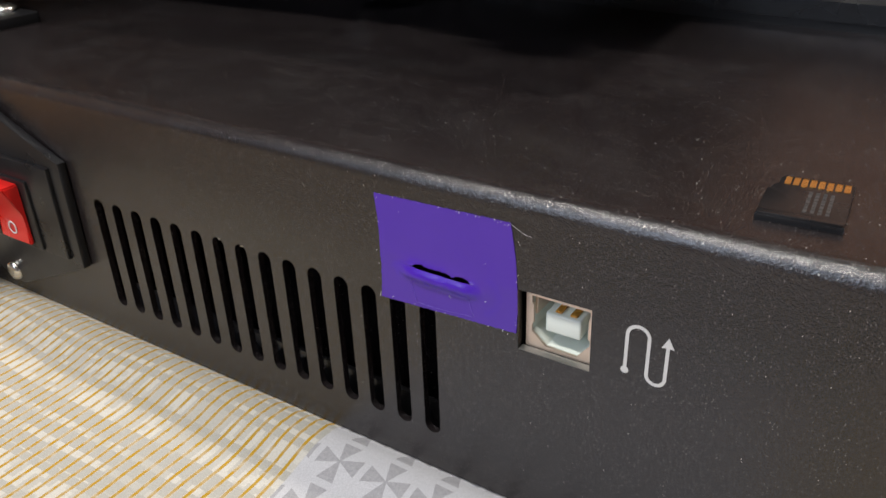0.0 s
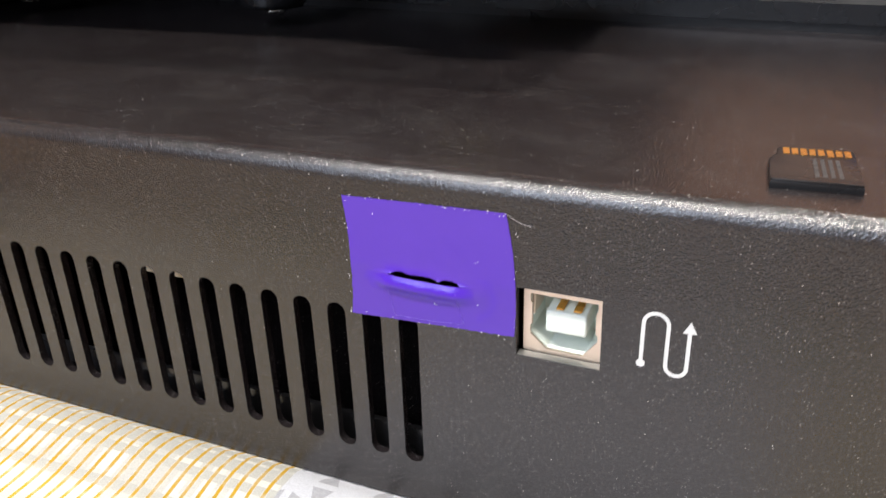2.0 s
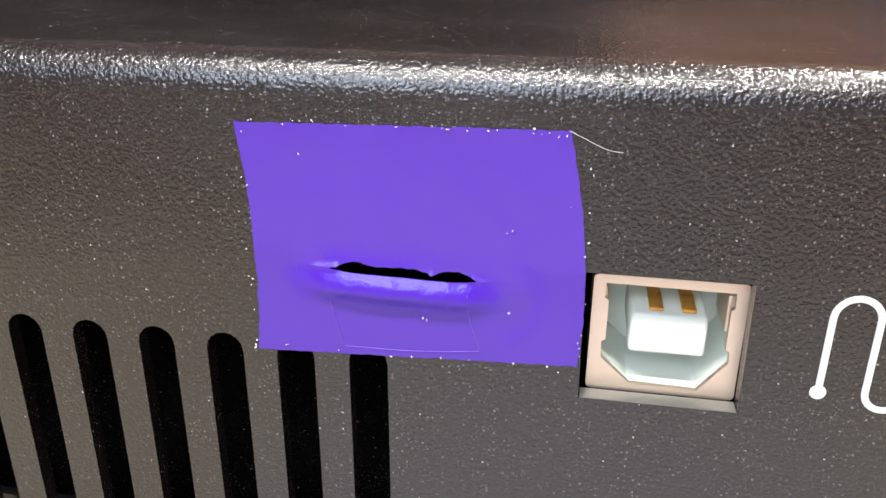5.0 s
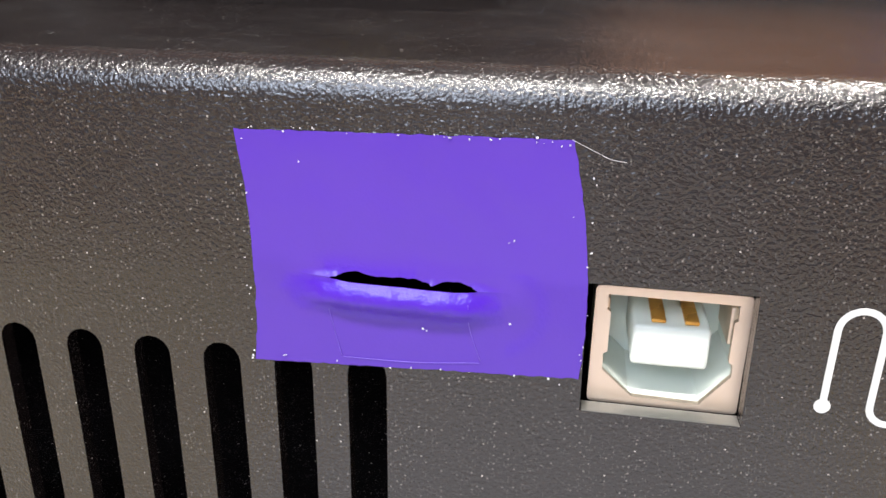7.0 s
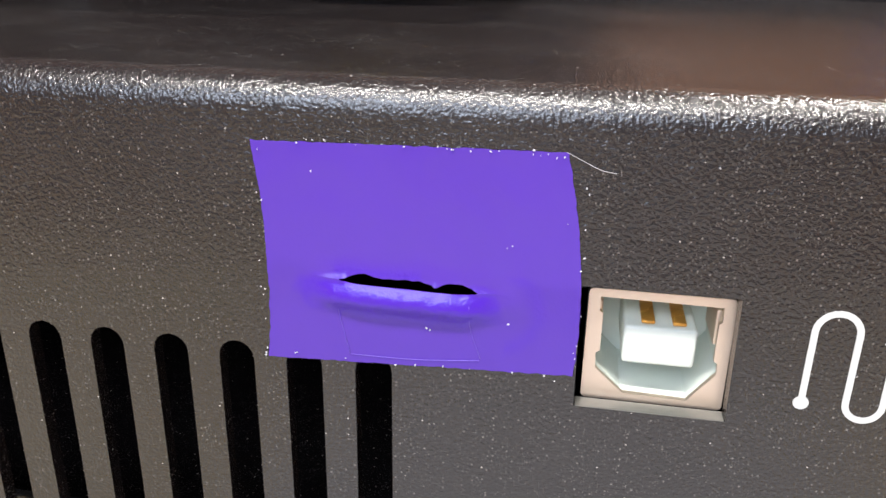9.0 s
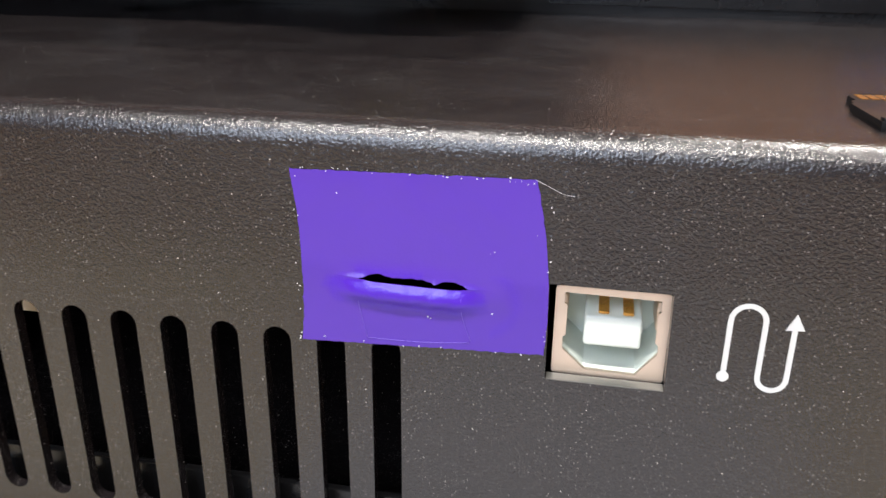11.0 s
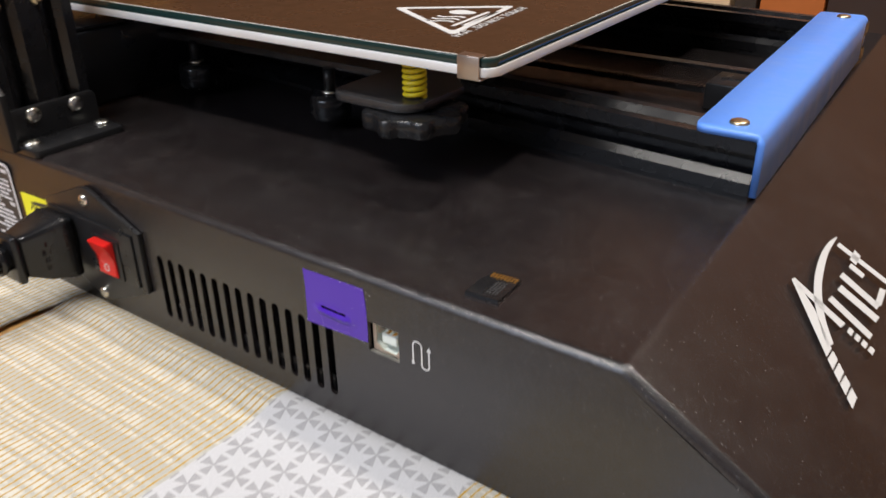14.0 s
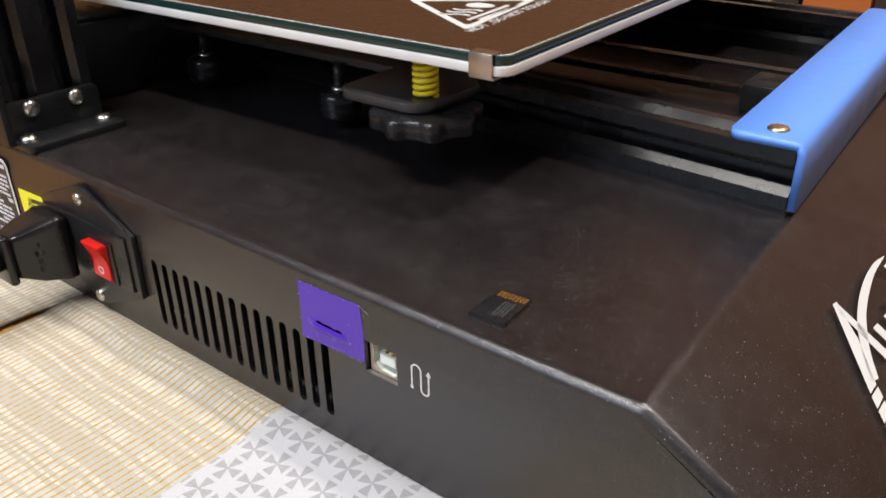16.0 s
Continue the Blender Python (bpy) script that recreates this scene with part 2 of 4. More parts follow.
    band = math_node(mat, "MULTIPLY", math_node(mat, "GREATER_THAN", x, -51.0), math_node(mat, "LESS_THAN", x, 29.0))
    band = math_node(mat, "MAXIMUM", band, math_node(mat, "GREATER_THAN", x, 81.0))
    weave = noise_node(mat, xyz, 4.0, 2.0)
    c = mix(mat, band, stripes, petals)
    c = mix(mat, 0.25, c, ramp(mat, weave.outputs["Fac"], (0.35, 0.35), (0.65, 1.0)), "MULTIPLY")
    wire(mat, c, p.inputs["Base Color"])
    bump(mat, weave.outputs["Fac"], 0.35, 0.0003)
    return mat


CLOTH = fabric()
PLASTER = worn("room_plaster", (0.36, 0.38, 0.42), 0.8, 0.0, 0.02, 0.1, 0.05)

# ---- building helpers (all sizes in millimetres) ----
MM = 0.001


def mesh_of(name, bm, mat, smooth=None):
    """A mesh in metres from a bmesh in millimetres; smooth: angle in degrees below which edges are shaded smooth."""
    if smooth is not None:
        for f in bm.faces:
            f.smooth = True
        for e in bm.edges:
            e.smooth = len(e.link_faces) == 2 and e.calc_face_angle(3.2) < radians(smooth)
    bmesh.ops.recalc_face_normals(bm, faces=bm.faces)
    bm.transform(Matrix.Scale(MM, 4))
    data = bpy.data.meshes.new(name)
    bm.to_mesh(data)
    bm.free()
    if mat:
        data.materials.append(mat)
    return data


def thing(name, x, y, z, label, category, group=""):
    ob = new(name)
    ob.empty_display_size = 0.01
    ob.location = (x * MM, y * MM, z * MM)
    return tagged(ob, label, category, group)


def solo(name, bm, mat, label, category, group="", kind="", smooth=30):
    ob = new(name, mesh_of(name, bm, mat, smooth))
    return tagged(ob, label, category, group, kind)


def part(name, bm, mat, parent, label="", smooth=30, at=None):
    """One mesh object under a thing or part. bm: a bmesh in world millimetres, or ready mesh data placed at the pose at."""
    data = bm if isinstance(bm, bpy.types.Mesh) else mesh_of(name, bm, mat, smooth)
    ob = new(name, data)
    ob.parent = parent
    up, p = Matrix.Identity(4), parent
    while p:
        up = p.matrix_basis @ up if p.parent is None else p.matrix_parent_inverse @ p.matrix_basis @ up
        p = p.parent
    ob.matrix_parent_inverse = up.inverted()
    if at is not None:
        ob.matrix_basis = at
    return tagged(ob, label)


def at_mm(x, y, z, rx=0, ry=0, rz=0):
    return pose(x * MM, y * MM, z * MM, rx, ry, rz)


def add_box(bm, x0, x1, y0, y1, z0, z1, bevel=0.0, segments=2, turn=None):
    r = bmesh.ops.create_cube(bm, size=1.0)
    vs = r["verts"]
    for v in vs:
        v.co = Vector(((x0 + x1) / 2 + v.co.x * (x1 - x0), (y0 + y1) / 2 + v.co.y * (y1 - y0), (z0 + z1) / 2 + v.co.z * (z1 - z0)))
    if bevel:
        es = list({e for v in vs for e in v.link_edges})
        r = bmesh.ops.bevel(bm, geom=es, offset=bevel, segments=segments, profile=0.5, affect="EDGES")
        vs = r["verts"]
    if turn is not None:
        bmesh.ops.transform(bm, matrix=turn, verts=list(vs))
    return bm


def box(*a, **k):
    return add_box(bmesh.new(), *a, **k)


def add_lathe(bm, rings, segments=32, cx=0.0, cy=0.0, wave=None):
    """Rings of (radius, z) round a vertical axis."""
    rows = []
    for r, z in rings:
        row = []
        for k in range(segments):
            a = 2 * math.pi * k / segments
            rr = r * (wave(a, r) if wave else 1.0)
            row.append(bm.verts.new((cx + rr * math.cos(a), cy + rr * math.sin(a), z)))
        rows.append(row)
    for a, b in zip(rows, rows[1:]):
        for k in range(segments):
            j = (k + 1) % segments
            bm.faces.new((a[k], a[j], b[j], b[k]))
    bm.faces.new(rows[0][::-1])
    bm.faces.new(rows[-1])
    return bm


def lathe(rings, **k):
    return add_lathe(bmesh.new(), rings, **k)


def add_tube(bm, points, radius, sides=12, wave=None):
    """A round tube along points, with closed ends. radius: a number, or a function of 0..1."""
    pts = [Vector(p) for p in points]
    up, rows = Vector((0, 0, 1)), []
    for k, p in enumerate(pts):
        way = (pts[min(k + 1, len(pts) - 1)] - pts[max(k - 1, 0)]).normalized()
        if k == 0:
            up = Vector((0, 0, 1)) if abs(way.z) < 0.9 else Vector((1, 0, 0))
        side = way.cross(up).normalized()
        up = side.cross(way).normalized()
        r = radius(k / (len(pts) - 1)) if callable(radius) else radius
        rows.append([bm.verts.new(p + r * (math.cos(a) * side + math.sin(a) * up)) for a in (2 * math.pi * j / sides for j in range(sides))])
    for a, b in zip(rows, rows[1:]):
        for k in range(sides):
            j = (k + 1) % sides
            bm.faces.new((a[k], a[j], b[j], b[k]))
    bm.faces.new(rows[0][::-1])
    bm.faces.new(rows[-1])
    return bm


def spline(points, steps=8):
    """A smooth curve through the points."""
    pts = [Vector(p) for p in points]
    pts = [2 * pts[0] - pts[1], *pts, 2 * pts[-1] - pts[-2]]
    out = []
    for a, b, c, d in zip(pts, pts[1:], pts[2:], pts[3:]):
        for k in range(steps):
            t = k / steps
            out.append(0.5 * (2 * b + (c - a) * t + (2 * a - 5 * b + 4 * c - d) * t * t + (3 * b - a - 3 * c + d) * t**3))
    out.append(pts[-2])
    return out


def plate(loops, thick, place, bevel=0.0):
    """A flat sheet from an outline and holes in 2D, of that thickness, centred on its plane, laid at place (a matrix in millimetres)."""
    cu = bpy.data.curves.new("outline", "CURVE")
    cu.dimensions, cu.fill_mode, cu.extrude = "2D", "BOTH", thick / 2
    cu.bevel_depth, cu.bevel_resolution, cu.offset = bevel, 1, -bevel
    for loop in loops:
        s = cu.splines.new("POLY")
        s.points.add(len(loop) - 1)
        for p, (a, b) in zip(s.points, loop):
            p.co = (a, b, 0, 1)
        s.use_cyclic_u = True
    ob = bpy.data.objects.new("outline", cu)
    data = bpy.data.meshes.new_from_object(ob)
    bm = bmesh.new()
    bm.from_mesh(data)
    bmesh.ops.remove_doubles(bm, verts=bm.verts, dist=1e-4)
    bm.transform(place)
    bpy.data.objects.remove(ob)
    bpy.data.curves.remove(cu)
    bpy.data.meshes.remove(data)
    return bm


def lettering(words, size, thick, place):
    cu = bpy.data.curves.new("words", "FONT")
    cu.body, cu.size, cu.extrude = words, size, thick / 2
    ob = bpy.data.objects.new("words", cu)
    data = bpy.data.meshes.new_from_object(ob)
    bm = bmesh.new()
    bm.from_mesh(data)
    bm.transform(place)
    bpy.data.objects.remove(ob)
    bpy.data.curves.remove(cu)
    bpy.data.meshes.remove(data)
    return bm


def upright(y):
    """2D (a, b) to the vertical plane at y: a along x, b up."""
    return Matrix(((1, 0, 0, 0), (0, 0, -1, y), (0, 1, 0, 0), (0, 0, 0, 1)))


def flat(z):
    return Matrix.Translation((0, 0, z))


def rounded(x0, x1, y0, y1, r, n=5):
    out = []
    for cx, cy, a0 in ((x1 - r, y1 - r, 0), (x0 + r, y1 - r, 90), (x0 + r, y0 + r, 180), (x1 - r, y0 + r, 270)):
        for k in range(n + 1):
            a = radians(a0 + 90 * k / n)
            out.append((cx + r * math.cos(a), cy + r * math.sin(a)))
    return out


def ribbon(points, width):
    """A 2D outline of a line of that width."""
    pts = [Vector((*p, 0)) for p in points]
    left, right = [], []
    for k, p in enumerate(pts):
        way = (pts[min(k + 1, len(pts) - 1)] - pts[max(k - 1, 0)]).normalized()
        side = Vector((-way.y, way.x, 0)) * width / 2
        left.append((p + side)[:2])
        right.append((p - side)[:2])
    return left + right[::-1]


def arc2(cx, cy, r, a0, a1, n=10):
    return [(cx + r * math.cos(radians(a0 + (a1 - a0) * k / n)), cy + r * math.sin(radians(a0 + (a1 - a0) * k / n))) for k in range(n + 1)]


# ---- room and table ----
# Added room shell: cool grey walls tint bounce, near brown north wall warms reflections
for name, dims in {
    "wall_north": (-2200, 2200, 1250, 1350, -760, 2000), "wall_south": (-2200, 2200, -2400, -2300, -760, 2000),
    "wall_west": (-2300, -2200, -2300, 2200, -760, 2000), "wall_east": (2200, 2300, -2300, 2200, -760, 2000),
    "floor": (-2300, 2300, -2400, 2300, -860, -762), "ceiling": (-2300, 2300, -2400, 2300, 2001, 2100),
}.items():
    solo(name, box(*dims), DARK_WOOD if name in ("floor", "wall_north") else PLASTER, "plain " + ("wooden floor" if name == "floor" else "added room surface"), "room", kind="structure")

table = thing("table", 0, 200, -760, "varnished orange brown wooden table under the cloth", "table")
part("tabletop", box(-700, 620, -560, 900, -32, -1.6, bevel=3), WOOD, table)
for lx, ly in ((-660, -520), (580, -520), (-660, 860), (580, 860)):
    part("leg", box(lx - 30, lx + 30, ly - 30, ly + 30, -760, -32.5, bevel=3), WOOD, table)


def cloth_sheet(x0, x1, y0, y1, lift, nx, ny, reach=0.0):
    bm = bmesh.new()
    rows = []
    for j in range(ny + 1):
        row = []
        for i in range(nx + 1):
            x, y = x0 + (x1 - x0) * i / nx, y0 + (y1 - y0) * j / ny
            edge = 2.2 * noise.noise(Vector((x0 * 0.1, y * 0.03, 0.0)))
            xx = x + edge * max(0.0, 1 - abs(x - x0) / 12) + edge * max(0.0, 1 - abs(x - x1) / 12)
            xx += reach * max(0.0, 1 - abs(x - x1) / 40) * math.exp(-((y / 17) ** 2))
            row.append(bm.verts.new((xx, y, lift(x, y))))
        rows.append(row)
    for a, b in zip(rows, rows[1:]):
        for i in range(nx):
            bm.faces.new((a[i], a[i + 1], b[i + 1], b[i]))
    top = list(bm.faces)
    r = bmesh.ops.extrude_face_region(bm, geom=top)
    for v in r["geom"]:
        if isinstance(v, bmesh.types.BMVert):
            v.co.z -= 0.9
    return bm


def main_lift(x, y):
    swell = 1.9 * math.exp(-((y + 7) / 7.5) ** 2) * min(1.0, max(0.0, (45 - x) / 60)) if y < 0 else 0.0
    fold = (1.1 * noise.noise(Vector((x * 0.02, y * 0.02, 3.0))) + 0.5 * noise.noise(Vector((x * 0.06, y * 0.025, 1.0)))) * min(1.0, max(0.0, -y / 25))
    return 0.35 + swell + fold + (0.3 if y < 0 else 0.0)


solo("tablecloth", cloth_sheet(-177, 136, -330, 40, main_lift, 110, 150), CLOTH,
     "white cotton cloth with ochre stripes and grey petal print", "tablecloth", smooth=60)
solo("tablecloth", cloth_sheet(-262, -183.5, -330, 40, lambda x, y: 0.5 + 0.7 * math.exp(-((x + 190) / 9) ** 2) * (1.0 if y < 0 else 0.0) * min(1.0, -y / 6 if y < 0 else 0) + 0.8 * noise.noise(Vector((x * 0.02, y * 0.02, 7.0))) * min(1.0, max(0.0, -y / 20)), 40, 120, 4.0),
     CLOTH, "folded end of pale striped cotton cloth", "tablecloth", smooth=60)

# ---- printer ----
printer = thing("desktop_printer", -80, 215, 0, "black powder-coated desktop 3D printer standing on a cloth", "3D printer")
TOP, SIDE_END, REAR, WIDE, SKEW = 60.5, 138.6, -300.0, 432.0, math.tan(radians(2.0))
SLOPE, KNEE = radians(29.6), 71.6
FOOT = TOP - (SIDE_END - KNEE) * math.tan(SLOPE)

# the bent top line of the side, with a soft bend where the slope starts
BEND = 6.0
top_line = [(REAR, TOP), (-200, TOP), (-100, TOP), (0, TOP)]
for k in range(6):
    a = SLOPE * k / 5
    top_line.append((KNEE - BEND * math.tan(SLOPE / 2) + BEND * math.sin(a), TOP - BEND * (1 - math.cos(a))))
top_line += [(110, TOP - (110 - KNEE) * math.tan(SLOPE)), (SIDE_END, FOOT)]
for k in range(1, 6):
    a = SLOPE + (math.pi / 2 - SLOPE) * k / 5
    last = (SIDE_END + 5.0 * (math.sin(a) - math.sin(SLOPE)), FOOT - 5.0 * (math.cos(SLOPE) - math.cos(a)))
    top_line.append(last)
top_line.append((last[0], 1.0))


def inset(line, off):
    out = []
    for k, p in enumerate(line):
        a, b = Vector(line[max(k - 1, 0)]), Vector(line[min(k + 1, len(line) - 1)])
        p = Vector(p)
        n1 = (p - a).normalized() if k else (b - p).normalized()
        n2 = (b - p).normalized() if k < len(line) - 1 else n1
        m1, m2 = Vector((n1.y, -n1.x)), Vector((n2.y, -n2.x))
        m = (m1 + m2).normalized()
        out.append(tuple(p + m * off / max(0.3, m.dot(m1))))
    return out


ROUND = 3.1


def lean(z):
    """The side sheet is flat below and leans in slightly towards its top bend."""
    return 0.09 * max(0.0, z - 45.0)


def shell_rest():
    """The rounded side edge, the top, the slope, the front, the rear and the far side."""
    bm = bmesh.new()
    rows = []
    for k in range(9):
        a = math.pi / 2 * k / 8
        y, off = ROUND * (1 - math.cos(a)), ROUND * (1 - math.sin(a))
        rows.append([bm.verts.new((x, y + lean(zw), z)) for (x, z), (_, zw) in zip(inset(top_line, off), inset(top_line, ROUND))])
    for y in (60.0, 200.0, WIDE):
        rows.append([bm.verts.new((x - max(0.0, min(1.0, (x + 30) / 60)) * y * SKEW, y, z)) for x, z in top_line])
    for a, b in zip(rows, rows[1:]):
        for i in range(len(a) - 1):
            bm.faces.new((a[i], a[i + 1], b[i + 1], b[i]))
    bm.faces.new([*rows[-1], bm.verts.new((REAR, WIDE, 1.0))])
    bm.faces.new([bm.verts.new(p) for p in ((REAR, 0, 1.0), (REAR, WIDE, 1.0), (REAR, WIDE, TOP), (REAR, ROUND + lean(TOP - ROUND), TOP), (REAR, lean(TOP - ROUND), TOP - ROUND))])
    bm.faces.new([bm.verts.new(p) for p in ((REAR, 0, 1.0), (REAR, WIDE, 1.0), (top_line[-1][0], WIDE, 1.0), (top_line[-1][0], 0, 1.0))])
    return bm


def slot_loop(cx, z0, z1, r):
    return arc2(cx, z1 - r, r, 0, 180, 8) + arc2(cx, z0 + r, r, 180, 360, 8)


SLOT_PITCH, SLOT_FIRST = 6.3, -118.1
slots = [slot_loop(SLOT_FIRST + SLOT_PITCH * k, 9.4, 37.15, 1.65) for k in range(15)]
usb_hole = [(-12.6, 34.2), (-0.35, 34.2), (-0.5, 45.2), (-12.75, 45.2)]
card_slot = [(-33.4, 42.6), (-21.0, 42.6), (-21.0, 45.4), (-33.4, 45.4)]
WALL = 1.5
outline = inset(top_line, ROUND) + [(REAR, 1.0)]
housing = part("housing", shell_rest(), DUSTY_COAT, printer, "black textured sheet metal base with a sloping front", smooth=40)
panel = plate([outline, *slots, usb_hole, card_slot], WALL, upright(WALL / 2))
for cut in (45.5, 49.0, 53.0):
    bmesh.ops.bisect_plane(panel, geom=list(panel.verts) + list(panel.edges) + list(panel.faces), plane_co=(0, 0, cut), plane_no=(0, 0, 1))
for v in panel.verts:
    v.co.y += lean(v.co.z)
part("side_panel", panel, COAT, housing, "black side panel with a row of vent slots", smooth=25)
part("sheet_edge", box(-12.5, -0.4, 0.05, WALL, 33.8, 34.28), BARE, housing, "scratched bare metal edge of the port opening")
# Added black sheet behind the vents, keeps the slots dark inside
part("inner_lining", box(-128, 8, 95, 96, 4, 56), BLACK_PLASTIC, housing)
part("inner_flange", box(-128, 8, 4.0, 5.2, 2.0, 12.8, bevel=0.3), RUBBER, housing)
part("inner_connector", box(-87.2, -75.8, 4.6, 14, 33.0, 44, bevel=0.5), CREAM, housing, "cream connector behind the vents")

# USB socket
MOUTH = [(-11.15, 44.15), (-11.15, 42.9), (-10.85, 42.7), (-10.85, 39.3), (-11.15, 39.1), (-11.1, 37.7), (-8.7, 35.55), (-3.55, 35.4), (-1.45, 38.1),
         (-1.5, 39.1), (-1.8, 39.3), (-1.8, 42.6), (-1.55, 42.8), (-1.6, 44.05)]
socket = part("usb_socket", plate([rounded(-12.1, -0.65, 34.85, 44.85, 0.35, 2), MOUTH], 0.5, upright(0.9)), NICKEL, printer,
              "square USB type B socket in a copper-toned frame", smooth=25)
part("socket_body", plate([rounded(-12.0, -0.75, 34.9, 44.8, 0.3, 2),
                           [(-11.35, 44.35), (-11.35, 37.6), (-8.85, 35.25), (-3.4, 35.1), (-1.25, 38.0), (-1.35, 44.25)]], 8.0, upright(5.2)), WHITE_PLASTIC, socket, "white plastic insert", smooth=25)
part("socket_back", box(-12, -0.7, 9.3, 9.9, 35.0, 44.8), WHITE_PLASTIC, socket)
part("tongue", box(-9.05, -3.2, 1.1, 9.2, 38.15, 41.6, bevel=0.35, segments=3), WHITE_PLASTIC, socket, "white contact tongue")
for cx in (-7.15, -4.65):
    part("contact", box(cx - 0.55, cx + 0.55, 1.6, 9.2, 41.65, 42.0, bevel=0.12), GOLD, socket, "gilt contact strip")
for cx in (-11.15, -1.55):
    part("side_spring", box(cx - 0.3, cx + 0.3, 2.2, 7.0, 40.0, 43.2, bevel=0.2), NICKEL, socket)

# the socket sits on its board a little behind the sheet
INWARD = Matrix.Translation((-0.014, 0.0011, 0.07)) @ Matrix.Diagonal((1.018, 1, 1.018, 1)) @ Matrix.Translation((0.014, 0, -0.07))
for ob in (socket, *socket.children):
    ob.data.transform(INWARD)

# port symbol
wave = ([(5.12, 36.9 + 0.5 * k) for k in range(13)] + arc2(6.76, 43.1, 1.64, 180, 0, 12) + [(8.4, 42.6 - 0.55 * k) for k in range(10)]
        + arc2(9.77, 37.1, 1.37, 180, 360, 12) + [(11.14, 37.6 + 0.5 * k) for k in range(11)])
symbol = plate([ribbon(wave, 0.52)], 0.06, upright(-0.03))
for extra in (arc2(5.12, 36.8, 0.6, 0, 342, 18), [(10.24, 42.5), (12.04, 42.6), (11.14, 44.3)]):
    other = plate([extra], 0.06, upright(-0.035))
    tmp = bpy.data.meshes.new("tmp")
    other.to_mesh(tmp)
    other.free()
    symbol.from_mesh(tmp)
    bpy.data.meshes.remove(tmp)
part("port_symbol", symbol, PRINT, printer, "white printed S-shaped arrow", smooth=20)


# purple vinyl over the card slot
def vinyl_patch():
    bm = bmesh.new()
    nx, low, high = 96, 30, 34

    def lerp3(a, b, c, t):
        return a * (1 - t) * (1 - 2 * t) + 4 * b * t * (1 - t) + c * t * (2 * t - 1)

    def edge_left(t):
        return lerp3(-39.4, -39.0, -40.25, t)

    def edge_right(t):
        return lerp3(-12.95, -12.85, -14.5, t)

    def slit(x):
        return 44.2 - (x + 33) * 0.02

    def gape(x):
        inside = max(0.0, 1 - ((x + 27.2) / 5.9) ** 10)
        return inside * max(0.12, 0.62 + 0.6 * noise.noise(Vector((x * 0.5, 0, 0))) + 0.3 * noise.noise(Vector((x * 1.4, 5, 0))))

    def bulge(x, z):
        ends = math.exp(-((x + 27.6) / 7.2) ** 6)
        d = slit(x) - 0.15 - z
        down = math.exp(-((d - 1.5) / (1.55 if d < 1.5 else 1.1)) ** 2) if d > -0.3 else 0.0
        over = 0.25 * math.exp(-(d / 1.3) ** 2) if d <= 0 else 0.0
        dent = 0.22 * math.exp(-((x + 18.3) / 1.3) ** 2 - ((z - 43.2) / 1.6) ** 2)
        return 1.0 * ends * down * (1 + 0.1 * noise.noise(Vector((x * 0.9, z * 1.2, 4))) + 0.05 * noise.noise(Vector((x * 2.6, z * 2.6, 7)))) + over * ends + dent + 0.05 * noise.noise(Vector((x * 0.4, z * 0.4, 2)))

    def bottom(x):
        return 36.0 + (x + 39.4) * 0.042

    def topz(x):
        return 55.2 + (x + 40.2) * 0.02

    grids = []
    for rows_n, which in ((low, 0), (high, 1)):
        grid = []
        for j in range(rows_n + 1):
            row = []
            for i in range(nx + 1):
                s = i / nx
                x = -39.5 + s * 26.5
                a, b = (bottom(x), slit(x) - 0.3 * max(0.0, 1 - ((x + 27.2) / 5.9) ** 10)) if which == 0 else (slit(x) + 0.65 * gape(x), topz(x))
                z = a + (b - a) * j / rows_n
                t = min(1.0, max(0.0, (z - 35.9) / 19.5))
                xx = edge_left(t) + s * (edge_right(t) - edge_left(t))
                nick = 0.1 * noise.noise(Vector((xx * 1.3, z * 1.3, 9)))
                if i in (0, nx):
                    xx += nick
                if (which == 0 and j == 0) or (which == 1 and j == rows_n):
                    z += nick
                row.append(bm.verts.new((xx, lean(z) - 0.12 - bulge(x, z), z)))
            grid.append(row)
        for p, q in zip(grid, grid[1:]):
            for i in range(nx):
                bm.faces.new((p[i], p[i + 1], q[i + 1], q[i]))
        grids.append(grid)
    r = bmesh.ops.extrude_face_region(bm, geom=list(bm.faces))
    for v in r["geom"]:
        if isinstance(v, bmesh.types.BMVert):
            v.co.y += 0.1
    return bm


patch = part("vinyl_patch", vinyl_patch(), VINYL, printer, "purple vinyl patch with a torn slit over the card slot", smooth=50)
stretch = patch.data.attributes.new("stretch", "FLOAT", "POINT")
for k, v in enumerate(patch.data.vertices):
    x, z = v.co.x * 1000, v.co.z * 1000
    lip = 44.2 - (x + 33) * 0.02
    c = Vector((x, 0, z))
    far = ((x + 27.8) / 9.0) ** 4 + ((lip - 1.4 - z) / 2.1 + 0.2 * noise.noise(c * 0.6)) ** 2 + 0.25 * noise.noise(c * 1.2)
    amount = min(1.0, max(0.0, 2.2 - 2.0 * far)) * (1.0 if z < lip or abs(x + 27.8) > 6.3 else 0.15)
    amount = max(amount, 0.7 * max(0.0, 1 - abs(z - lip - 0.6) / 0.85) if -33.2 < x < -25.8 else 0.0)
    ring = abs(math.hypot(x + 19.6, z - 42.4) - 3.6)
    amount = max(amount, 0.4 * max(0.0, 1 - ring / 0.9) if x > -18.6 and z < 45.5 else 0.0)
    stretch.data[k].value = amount


